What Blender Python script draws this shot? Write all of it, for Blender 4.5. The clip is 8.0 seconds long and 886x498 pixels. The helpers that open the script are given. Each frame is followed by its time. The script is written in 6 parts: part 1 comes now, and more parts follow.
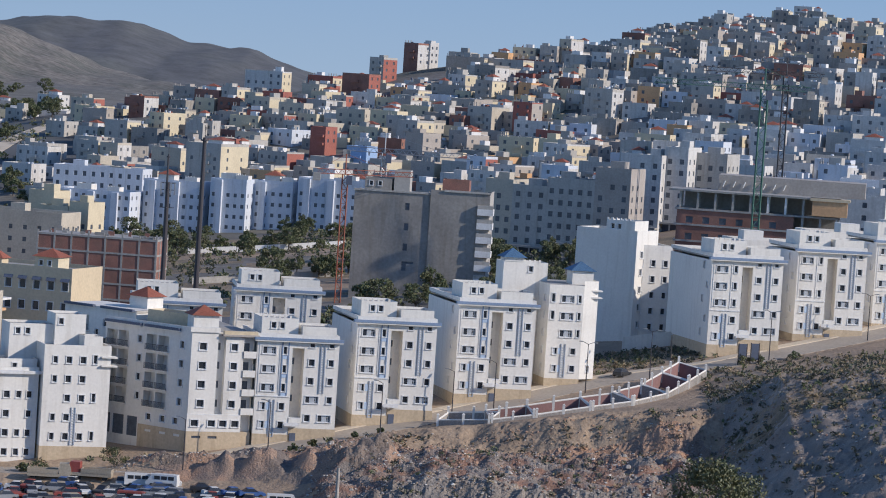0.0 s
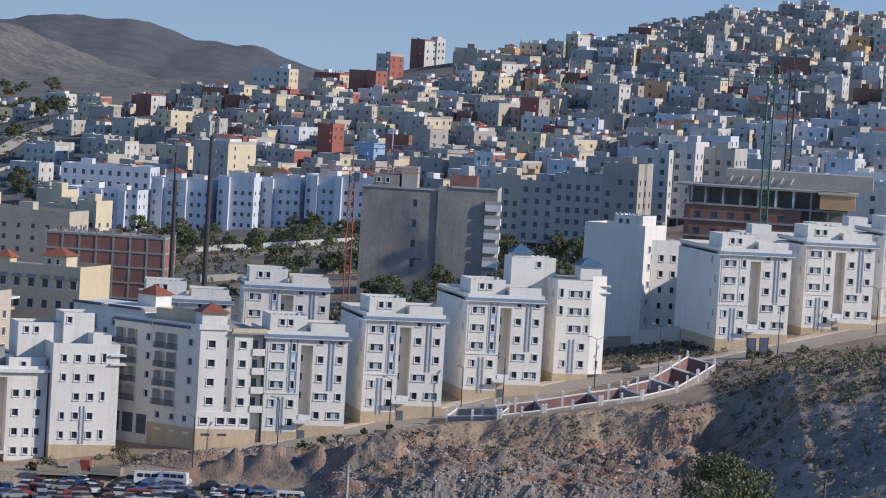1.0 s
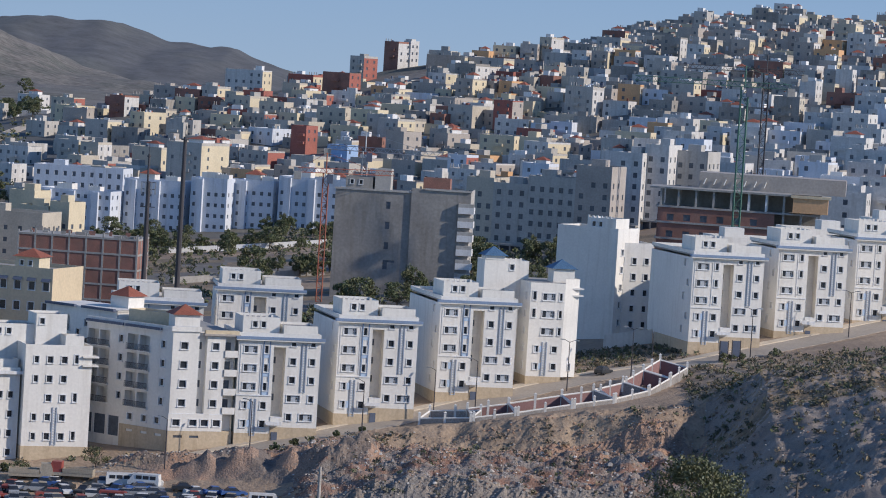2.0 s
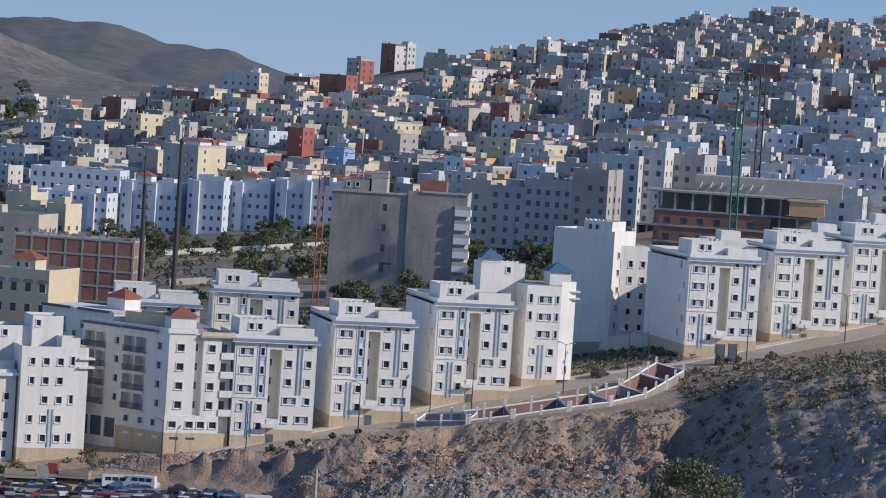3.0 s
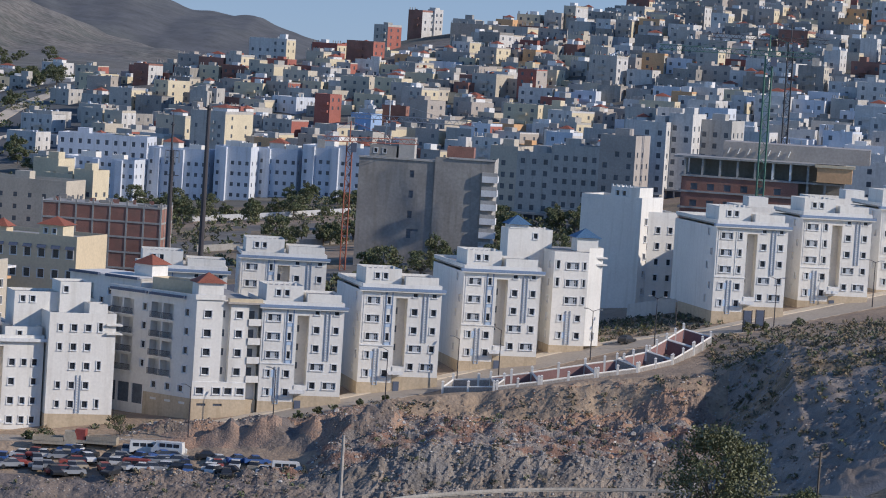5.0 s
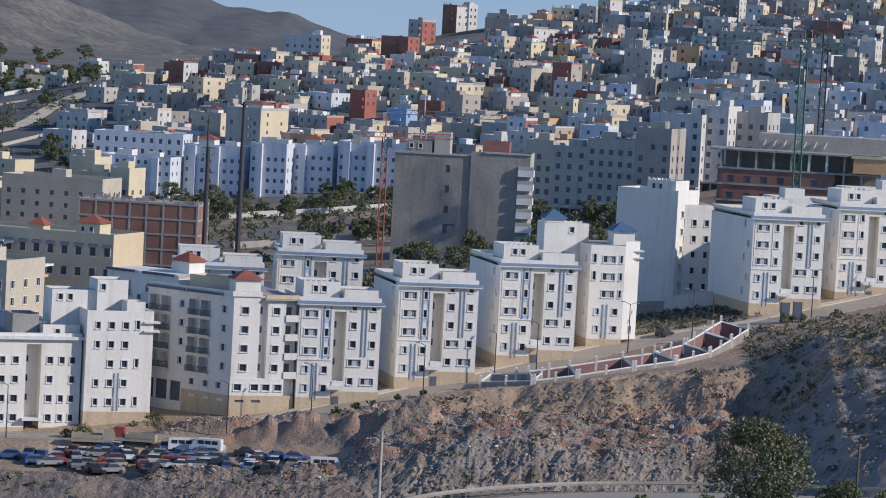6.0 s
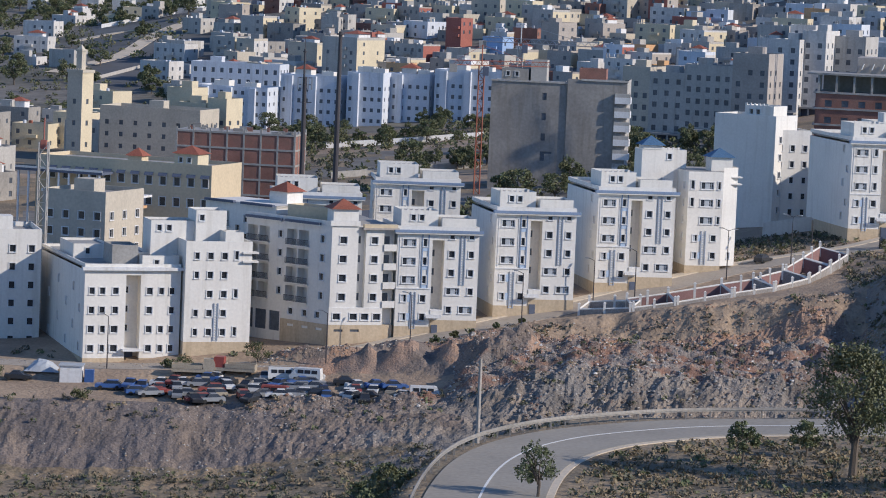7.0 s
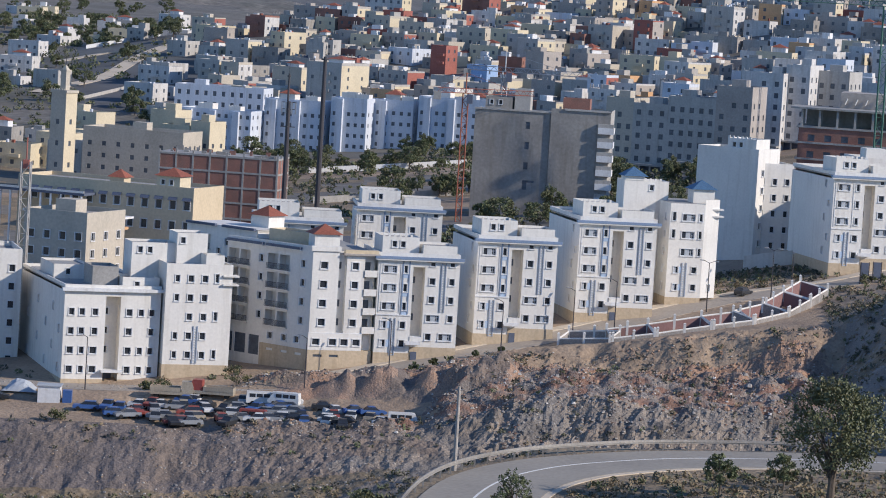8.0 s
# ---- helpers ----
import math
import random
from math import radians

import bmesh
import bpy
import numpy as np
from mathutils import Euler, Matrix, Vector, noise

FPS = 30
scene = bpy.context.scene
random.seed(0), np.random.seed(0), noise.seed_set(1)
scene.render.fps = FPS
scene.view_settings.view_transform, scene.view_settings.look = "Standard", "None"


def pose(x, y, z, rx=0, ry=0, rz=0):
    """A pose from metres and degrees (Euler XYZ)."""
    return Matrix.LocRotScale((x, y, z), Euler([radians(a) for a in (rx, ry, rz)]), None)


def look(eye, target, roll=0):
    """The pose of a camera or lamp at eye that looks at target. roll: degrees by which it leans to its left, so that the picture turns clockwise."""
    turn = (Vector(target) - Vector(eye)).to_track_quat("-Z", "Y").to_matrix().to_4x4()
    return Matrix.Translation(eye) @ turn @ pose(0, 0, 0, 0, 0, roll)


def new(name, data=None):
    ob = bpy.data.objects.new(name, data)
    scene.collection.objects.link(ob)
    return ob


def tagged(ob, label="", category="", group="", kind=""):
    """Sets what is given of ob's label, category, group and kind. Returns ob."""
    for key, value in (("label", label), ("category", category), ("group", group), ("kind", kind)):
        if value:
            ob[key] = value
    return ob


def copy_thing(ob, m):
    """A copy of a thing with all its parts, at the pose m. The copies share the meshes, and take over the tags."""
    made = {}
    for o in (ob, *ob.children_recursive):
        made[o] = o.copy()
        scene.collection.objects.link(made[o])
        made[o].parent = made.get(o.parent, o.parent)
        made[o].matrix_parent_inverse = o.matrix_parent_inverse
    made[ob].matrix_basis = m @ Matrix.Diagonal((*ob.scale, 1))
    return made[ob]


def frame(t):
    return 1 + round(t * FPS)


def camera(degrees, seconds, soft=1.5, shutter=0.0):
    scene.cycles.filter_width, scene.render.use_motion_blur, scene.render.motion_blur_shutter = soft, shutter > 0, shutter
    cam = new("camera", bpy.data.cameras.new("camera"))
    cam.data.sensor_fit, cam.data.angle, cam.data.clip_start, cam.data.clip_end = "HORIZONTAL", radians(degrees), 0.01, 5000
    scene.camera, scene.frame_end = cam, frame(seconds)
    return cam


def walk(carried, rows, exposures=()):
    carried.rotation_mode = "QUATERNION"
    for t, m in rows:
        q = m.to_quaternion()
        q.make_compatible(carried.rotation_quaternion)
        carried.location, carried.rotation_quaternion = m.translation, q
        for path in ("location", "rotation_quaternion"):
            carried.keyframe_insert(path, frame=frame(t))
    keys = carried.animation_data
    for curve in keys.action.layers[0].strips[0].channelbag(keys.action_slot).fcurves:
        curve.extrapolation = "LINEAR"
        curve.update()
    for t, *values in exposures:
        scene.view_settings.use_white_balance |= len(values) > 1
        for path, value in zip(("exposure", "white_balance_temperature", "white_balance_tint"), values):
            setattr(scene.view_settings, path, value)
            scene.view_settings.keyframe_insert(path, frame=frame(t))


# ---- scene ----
# The camera turns on the spot, high on the opposite slope.
EYE = 70.0
cam = camera(16.0, 8.0, soft=1.0)
TURNS = [
    (0.0, 86.803, -3.744, 0.209),
    (0.5, 86.749, -3.717, 0.389),
    (1.0, 86.725, -3.360, 0.333),
    (1.5, 86.753, -3.490, -0.032),
    (1.7, 86.771, -3.584, -0.129),
    (2.8, 86.848, -3.462, -0.204),
    (3.0, 86.846, -3.675, -0.205),
    (3.5, 86.805, -3.644, -0.203),
    (4.0, 86.673, -3.555, -0.065),
    (4.5, 86.355, -3.469, 0.132),
    (4.7, 86.273, -3.527, 0.156),
    (5.8, 86.118, -3.581, 0.914),
    (6.0, 86.070, -3.079, 0.917),
    (6.5, 85.473, -3.786, 1.419),
    (6.8, 84.948, -3.062, 2.474),
    (7.0, 84.683, -2.449, 2.649),
    (7.2, 84.647, -2.678, 2.589),
    (7.5, 85.112, -3.022, 2.537),
    (8.0, 85.190, -3.536, 2.396),
]
walk(cam, [(t, pose(0, 0, EYE, rx, ry, rz)) for t, rx, ry, rz in TURNS], exposures=((0.0, 0.0, 5680, 12), (1.5, -0.04, 5680, 12), (4.5, -0.05, 5680, 12), (6.5, 0.0, 5680, 12), (8.0, 0.12, 5680, 12)))

# ---- light ----
SUN_AZ, SUN_EL = 107.0, 27.0      # degrees clockwise from the viewing direction, and above the horizon
world = bpy.data.worlds.new("sky")
scene.world = world
world.use_nodes = True
wn = world.node_tree
sky = wn.nodes.new("ShaderNodeTexSky")
sky.sky_type, sky.sun_disc = "NISHITA", False
sky.sun_elevation, sky.sun_rotation = radians(SUN_EL), radians(SUN_AZ)
sky.air_density, sky.dust_density, sky.ozone_density = 1.0, 0.3, 4.0
sky.altitude = 1500
back = wn.nodes["Background"]
wn.links.new(sky.outputs[0], back.inputs[0])
back.inputs[1].default_value = 0.135
sun = new("sun", bpy.data.lights.new("sun", "SUN"))
sun.data.energy, sun.data.angle, sun.data.color = 4.1, radians(0.55), (1.0, 0.84, 0.64)
SUN_DIR = Vector((math.sin(radians(SUN_AZ)) * math.cos(radians(SUN_EL)), math.cos(radians(SUN_AZ)) * math.cos(radians(SUN_EL)), math.sin(radians(SUN_EL))))
sun.matrix_world = look(SUN_DIR * 300, (0, 0, 0))

# ---- materials ----
def material(name, colour, rough=0.85, vary=0.12, grain=0.5, bump=0.1, metal=0.0, second=None, mix_scale=0.08, each=0.0, streak=0.0):
    """A surface with broad stains, fine grain and relief; second: a colour into which it breaks up in patches."""
    m = bpy.data.materials.new(name)
    m.use_nodes = True
    t, n = m.node_tree, m.node_tree.nodes
    b = n["Principled BSDF"]
    b.inputs["Roughness"].default_value, b.inputs["Metallic"].default_value = rough, metal
    co = n.new("ShaderNodeNewGeometry").outputs["Position"]

    def noise_tex(scale, detail=4):
        k = n.new("ShaderNodeTexNoise")
        k.inputs["Scale"].default_value, k.inputs["Detail"].default_value = scale, detail
        t.links.new(co, k.inputs["Vector"])
        return k.outputs["Fac"]

    def blend(fac, a, c, kind="MIX"):
        x = n.new("ShaderNodeMix")
        x.data_type, x.blend_type = "RGBA", kind
        for socket, v in ((x.inputs[0], fac), (x.inputs[6], a), (x.inputs[7], c)):
            if hasattr(v, "links"):
                t.links.new(v, socket)
            else:
                socket.default_value = v
        return x.outputs[2]

    def ramp(fac, lo, hi, a, c):
        r = n.new("ShaderNodeMapRange")
        for i, v in enumerate((lo, hi, a, c)):
            r.inputs[i + 1].default_value = v
        t.links.new(fac, r.inputs[0])
        return r.outputs[0]

    col = (*colour, 1)
    if second:
        col = blend(ramp(noise_tex(mix_scale, 6), 0.42, 0.6, 0, 1), col, (*second, 1))
    dark = tuple(c * (1 - 2.2 * vary) for c in colour) + (1,)
    col = blend(ramp(noise_tex(0.16, 5), 0.45, 0.75, 0, 0.75), col, dark)
    if streak:
        stretch = n.new("ShaderNodeVectorMath")
        stretch.operation = "MULTIPLY"
        stretch.inputs[1].default_value = (1.1, 1.1, 0.09)
        t.links.new(co, stretch.inputs[0])
        run = n.new("ShaderNodeTexNoise")
        run.inputs["Scale"].default_value, run.inputs["Detail"].default_value = 0.9, 5
        t.links.new(stretch.outputs[0], run.inputs["Vector"])
        col = blend(ramp(run.outputs["Fac"], 0.52, 0.72, 0, streak), col, tuple(c * k for c, k in zip(colour, (0.6, 0.57, 0.52))) + (1,))
    fine = ramp(noise_tex(grain * 4, 6), 0.3, 0.7, 1 - vary, 1 + vary)
    mul = n.new("ShaderNodeVectorMath")
    mul.operation = "SCALE"
    t.links.new(col, mul.inputs[0])
    t.links.new(fine, mul.inputs["Scale"])
    out = mul.outputs[0]
    if each:
        info = n.new("ShaderNodeObjectInfo").outputs["Random"]
        m2 = n.new("ShaderNodeVectorMath")
        m2.operation = "SCALE"
        t.links.new(out, m2.inputs[0])
        t.links.new(ramp(info, 0, 1, 1 - each, 1 + each), m2.inputs["Scale"])
        out = m2.outputs[0]
    t.links.new(out, b.inputs["Base Color"])
    if bump:
        bp = n.new("ShaderNodeBump")
        bp.inputs["Strength"].default_value, bp.inputs["Distance"].default_value = bump, 0.3 / max(grain, 0.3)
        t.links.new(noise_tex(grain * 2.5, 6), bp.inputs["Height"])
        t.links.new(bp.outputs[0], b.inputs["Normal"])
    return m


M = {
    "white": material("white_render", (0.735, 0.71, 0.655), 0.9, 0.05, 0.6, 0.03, streak=0.32),
    "white2": material("off_white_render", (0.72, 0.72, 0.71), 0.9, 0.08, 0.6, 0.03, streak=0.4),
    "plinth": material("beige_plinth", (0.52, 0.42, 0.29), 0.9, 0.1, 0.6, 0.1, streak=0.5),
    "blue": material("blue_trim_paint", (0.20, 0.27, 0.39), 0.8, 0.08, 0.6, 0.03),
    "slate": material("dark_cornice", (0.10, 0.12, 0.17), 0.8, 0.1, 0.6, 0.05),
    "glass": material("window_glass", (0.035, 0.04, 0.05), 0.25, 0.3, 2.0, 0.0),
    "limewash": material("weathered_limewash", (0.58, 0.565, 0.54), 0.9, 0.1, 0.4, 0.03, streak=0.5),
    # glass paled to blue-grey, so distance haze is put into its colour
    "farglass": material("hazed_window_glass", (0.10, 0.115, 0.14), 0.3, 0.25, 0.5, 0.0),
    "cream": material("cream_render", (0.74, 0.69, 0.60), 0.9, 0.06, 0.6, 0.03, streak=0.3),
    "shutter": material("grey_shutter", (0.42, 0.45, 0.48), 0.6, 0.1, 2.0, 0.1),
    "paleblue": material("pale_blue_shutter", (0.45, 0.56, 0.70), 0.7, 0.08, 2.0, 0.05),
    "frame": material("window_frame_white", (0.7, 0.72, 0.74), 0.5, 0.05, 2.0, 0.0),
    "trimgrey": material("blue_grey_trim", (0.33, 0.37, 0.44), 0.8, 0.08, 0.6, 0.03),
    "grille": material("pale_grille", (0.50, 0.53, 0.56), 0.7, 0.1, 2.0, 0.1),
    "redtile": material("red_roof_tile", (0.30, 0.10, 0.06), 0.8, 0.2, 1.0, 0.3),
    "bluetile": material("blue_roof_tile", (0.07, 0.14, 0.24), 0.6, 0.2, 1.0, 0.3),
    "beige": material("beige_render", (0.60, 0.50, 0.34), 0.9, 0.08, 0.5, 0.05),
    "grey": material("raw_cement", (0.33, 0.31, 0.28), 0.95, 0.12, 0.4, 0.05, second=(0.28, 0.265, 0.245), streak=0.5),
    "greyb": material("grey_beige_render", (0.45, 0.43, 0.395), 0.9, 0.1, 0.5, 0.05, streak=0.5),
    "brick": material("raw_red_brick", (0.30, 0.15, 0.115), 0.95, 0.2, 2.0, 0.2, second=(0.25, 0.14, 0.11), mix_scale=0.5),
    "concrete": material("concrete", (0.34, 0.33, 0.31), 0.95, 0.12, 0.6, 0.15),
    "ltblue": material("pale_blue_render", (0.60, 0.635, 0.69), 0.9, 0.06, 0.5, 0.03, streak=0.4),
    "red": material("red_oxide_wall", (0.35, 0.13, 0.10), 0.9, 0.12, 0.5, 0.05),
    "yellow": material("cream_yellow_render", (0.62, 0.54, 0.38), 0.9, 0.08, 0.5, 0.05),
    "ochre": material("ochre_render", (0.62, 0.38, 0.20), 0.9, 0.1, 0.5, 0.05),
    "taupe": material("taupe_render", (0.40, 0.36, 0.32), 0.9, 0.1, 0.5, 0.05),
    "sand": material("sand_render", (0.50, 0.45, 0.365), 0.9, 0.1, 0.5, 0.05),
    "sky": material("blue_render", (0.30, 0.42, 0.62), 0.9, 0.08, 0.5, 0.05),
    "metal": material("painted_steel", (0.055, 0.05, 0.055), 0.6, 0.1, 2.0, 0.0),
    "galv": material("galvanised_steel", (0.45, 0.45, 0.46), 0.45, 0.1, 2.0, 0.0, metal=0.7),
    "rail": material("dull_rail_steel", (0.34, 0.315, 0.28), 0.6, 0.15, 1.0, 0.0, metal=0.3),
    "green": material("green_netting", (0.10, 0.20, 0.15), 0.9, 0.2, 2.0, 0.1),
    "pink": material("mauve_plot_wall", (0.25, 0.145, 0.135), 0.9, 0.1, 0.8, 0.1),
    "dirt": material("dry_earth", (0.40, 0.30, 0.205), 1.0, 0.18, 0.5, 0.5, second=(0.30, 0.225, 0.16), mix_scale=0.06),
    "rubble": material("gravel_and_rubble", (0.265, 0.23, 0.20), 1.0, 0.34, 1.3, 0.9, second=(0.24, 0.14, 0.10), mix_scale=0.3),
    "cut": material("cut_earth", (0.41, 0.255, 0.165), 1.0, 0.26, 1.2, 0.9, second=(0.29, 0.235, 0.195), mix_scale=0.16),
    "scrub": material("dry_scrub_ground", (0.29, 0.22, 0.14), 1.0, 0.25, 0.5, 0.7, second=(0.19, 0.155, 0.105), mix_scale=0.12),
    "hill": material("hillside_earth", (0.185, 0.17, 0.15), 1.0, 0.2, 0.1, 0.4, second=(0.12, 0.115, 0.09), mix_scale=0.02),
    "mountain": material("bare_mountain", (0.185, 0.17, 0.15), 1.0, 0.3, 0.05, 0.8, second=(0.12, 0.12, 0.105), mix_scale=0.03),
    # grey earth, darkened to stand in for shade on the bank below the yard
    "shadedFill": material("shade_darkened_grey_earth", (0.185, 0.155, 0.138), 1.0, 0.22, 0.7, 0.8, second=(0.24, 0.19, 0.15), mix_scale=0.12),
    "gravel": material("grey_gravel_face", (0.225, 0.205, 0.185), 1.0, 0.3, 1.0, 1.0, second=(0.31, 0.255, 0.20), mix_scale=0.12),
    "scree": material("grey_scree", (0.315, 0.265, 0.22), 1.0, 0.2, 1.4, 0.6, second=(0.25, 0.205, 0.165), mix_scale=0.2),
    # the cool blue-grey tint carries haze over the far ridge
    "ridge": material("far_ridge", (0.105, 0.108, 0.115), 1.0, 0.2, 0.01, 0.5, second=(0.11, 0.115, 0.11), mix_scale=0.004),
    "asphalt": material("worn_asphalt", (0.32, 0.29, 0.24), 0.9, 0.1, 0.6, 0.1),
    "kerb": material("pale_paving", (0.56, 0.48, 0.37), 0.95, 0.1, 0.6, 0.1),
    "asphalt2": material("dusty_street", (0.38, 0.33, 0.27), 0.95, 0.1, 0.5, 0.1),
    "stone": material("grey_stone", (0.30, 0.28, 0.26), 0.95, 0.2, 1.0, 0.3),
    "paleStone": material("pale_stone", (0.42, 0.385, 0.34), 0.95, 0.15, 1.0, 0.2),
    "whiteStone": material("broken_plaster", (0.62, 0.59, 0.54), 0.95, 0.12, 1.0, 0.2),
    "bark": material("grey_bark", (0.14, 0.115, 0.09), 0.95, 0.2, 3.0, 0.4),
    "leaf": material("dark_leaf", (0.105, 0.12, 0.05), 0.6, 0.25, 0.8, 0.0, second=(0.175, 0.17, 0.075), mix_scale=0.5),
    "leaf2": material("dusty_leaf", (0.12, 0.145, 0.065), 0.75, 0.2, 0.8, 0.0, second=(0.14, 0.14, 0.07), mix_scale=0.5),
    "scrubleaf": material("grey_scrub", (0.12, 0.12, 0.085), 0.85, 0.2, 0.8, 0.0),
    "straw": material("dry_straw", (0.26, 0.21, 0.13), 0.9, 0.2, 0.8, 0.0),
    "tyre": material("tyre_rubber", (0.025, 0.025, 0.025), 0.85, 0.1, 2.0, 0.0),
    "carWhite": material("white_car_paint", (0.68, 0.68, 0.66), 0.35, 0.06, 1.0, 0.0),
    "carGrey": material("silver_car_paint", (0.32, 0.33, 0.34), 0.35, 0.06, 1.0, 0.0, metal=0.3),
    "carDark": material("dark_car_paint", (0.03, 0.032, 0.036), 0.35, 0.1, 1.0, 0.0),
    "carBlue": material("blue_car_paint", (0.06, 0.13, 0.34), 0.4, 0.1, 1.0, 0.0),
    "carRed": material("faded_red_paint", (0.30, 0.07, 0.055), 0.45, 0.15, 1.0, 0.0),
    "carTan": material("bleached_paint", (0.38, 0.33, 0.25), 0.5, 0.15, 1.0, 0.0),
    "carNavy": material("navy_car_paint", (0.03, 0.05, 0.12), 0.4, 0.1, 1.0, 0.0),
    "line": material("road_paint", (0.75, 0.74, 0.7), 0.8, 0.1, 1.0, 0.0),
}


# ---- mesh helpers ----
class Build:
    """Collects quads and boxes, each with a material, into one mesh."""

    def __init__(self):
        self.v, self.f, self.m, self.mats = [], [], [], []

    def slot(self, mat):
        if mat not in self.mats:
            self.mats.append(mat)
        return self.mats.index(mat)

    def face(self, pts, mat):
        k = len(self.v)
        self.v += [tuple(p) for p in pts]
        self.f.append(tuple(range(k, k + len(pts))))
        self.m.append(self.slot(mat))

    def box(self, x0, x1, y0, y1, z0, z1, mat, bottom=True):
        k = len(self.v)
        self.v += [(x0, y0, z0), (x1, y0, z0), (x1, y1, z0), (x0, y1, z0), (x0, y0, z1), (x1, y0, z1), (x1, y1, z1), (x0, y1, z1)]
        fs = [(4, 5, 6, 7), (0, 1, 5, 4), (1, 2, 6, 5), (2, 3, 7, 6), (3, 0, 4, 7)] + ([(3, 2, 1, 0)] if bottom else [])
        self.f += [tuple(k + i for i in q) for q in fs]
        self.m += [self.slot(mat)] * len(fs)

    def tube(self, pts, radius, mat, sides=6):
        """A tapering rod along pts; radius is one number or one for each point."""
        rs = radius if isinstance(radius, (list, tuple)) else [radius] * len(pts)
        k, s = len(self.v), self.slot(mat)
        pts = [Vector(p) for p in pts]
        for i, p in enumerate(pts):
            d = (pts[min(i + 1, len(pts) - 1)] - pts[max(i - 1, 0)]).normalized()
            a = d.cross(Vector((0, 0, 1)) if abs(d.z) < 0.9 else Vector((1, 0, 0))).normalized()
            b = d.cross(a)
            self.v += [tuple(p + (a * math.cos(2 * math.pi * j / sides) + b * math.sin(2 * math.pi * j / sides)) * rs[i]) for j in range(sides)]
        for i in range(len(pts) - 1):
            for j in range(sides):
                a, b = k + i * sides + j, k + i * sides + (j + 1) % sides
                self.f.append((a, b, b + sides, a + sides))
                self.m.append(s)
        for ring in (0, len(pts) - 1):
            self.f.append(tuple(k + ring * sides + j for j in range(sides)))
            self.m.append(s)

    def pyramid(self, x0, x1, y0, y1, z0, z1, mat):
        a, b, c, d = (x0, y0, z0), (x1, y0, z0), (x1, y1, z0), (x0, y1, z0)
        top = ((x0 + x1) / 2, (y0 + y1) / 2, z1)
        for p, q in ((a, b), (b, c), (c, d), (d, a)):
            self.face((p, q, top), mat)
        self.face((d, c, b, a), mat)

    def wall(self, origin, u, inward, width, z0, z1, openings, mat, reveal=0.22):
        """An upright wall with openings (a0, a1, h0, h1 and, if not the usual, a depth) cut through to a reveal."""
        o, u, n = Vector(origin), Vector(u), Vector(inward)
        xs = sorted({0.0, width, *(v for q in openings for v in q[:2])})
        zs = sorted({z0, z1, *(v for q in openings for v in q[2:4])})

        def at(a, h, e=0.0):
            return o + u * a + n * e + Vector((0, 0, h))

        for i in range(len(zs) - 1):
            run = None
            for j in range(len(xs) - 1):
                ma, mh = (xs[j] + xs[j + 1]) / 2, (zs[i] + zs[i + 1]) / 2
                if any(q[0] < ma < q[1] and q[2] < mh < q[3] for q in openings):
                    if run is not None:
                        self.face((at(run, zs[i]), at(xs[j], zs[i]), at(xs[j], zs[i + 1]), at(run, zs[i + 1])), mat)
                    run = None
                elif run is None:
                    run = xs[j]
            if run is not None:
                self.face((at(run, zs[i]), at(width, zs[i]), at(width, zs[i + 1]), at(run, zs[i + 1])), mat)
        for q in openings:
            a0, a1, h0, h1 = q[:4]
            depth = q[4] if len(q) > 4 else reveal
            self.face((at(a0, h0), at(a1, h0), at(a1, h0, depth), at(a0, h0, depth)), mat)
            self.face((at(a0, h1, depth), at(a1, h1, depth), at(a1, h1), at(a0, h1)), mat)
            self.face((at(a0, h0), at(a0, h0, depth), at(a0, h1, depth), at(a0, h1)), mat)
            self.face((at(a1, h0, depth), at(a1, h0), at(a1, h1), at(a1, h1, depth)), mat)

    def merge(self, other, m):
        """Adds another build, moved by the matrix m."""
        k = len(self.v)
        self.v += [tuple(m @ Vector(p)) for p in other.v]
        self.f += [tuple(k + i for i in q) for q in other.f]
        names = [self.slot(n) for n in other.mats]
        self.m += [names[i] for i in other.m]

    def mesh(self, name):
        me = bpy.data.meshes.new(name)
        seen, index, verts = {}, [], []
        for p in self.v:
            key = (round(p[0], 3), round(p[1], 3), round(p[2], 3))
            if key not in seen:
                seen[key] = len(verts)
                verts.append(p)
            index.append(seen[key])
        faces, slots = [], []
        for q, k in zip(self.f, self.m):
            q = tuple(index[i] for i in q)
            if len(set(q)) == len(q):
                faces.append(q)
                slots.append(k)
        me.from_pydata(verts, [], faces)
        for mat in self.mats:
            me.materials.append(M[mat])
        me.polygons.foreach_set("material_index", slots)
        me.update()
        return me


def part(name, build, parent, label="", m=None):
    ob = new(name, build.mesh(name) if isinstance(build, Build) else build)
    ob.parent = parent
    if m is not None:
        ob.matrix_basis = m
    return tagged(ob, label) if label else ob


def thing(name, m, label, category, group="", kind=""):
    ob = new(name)
    ob.matrix_basis = m
    return tagged(ob, label, category, group, kind)


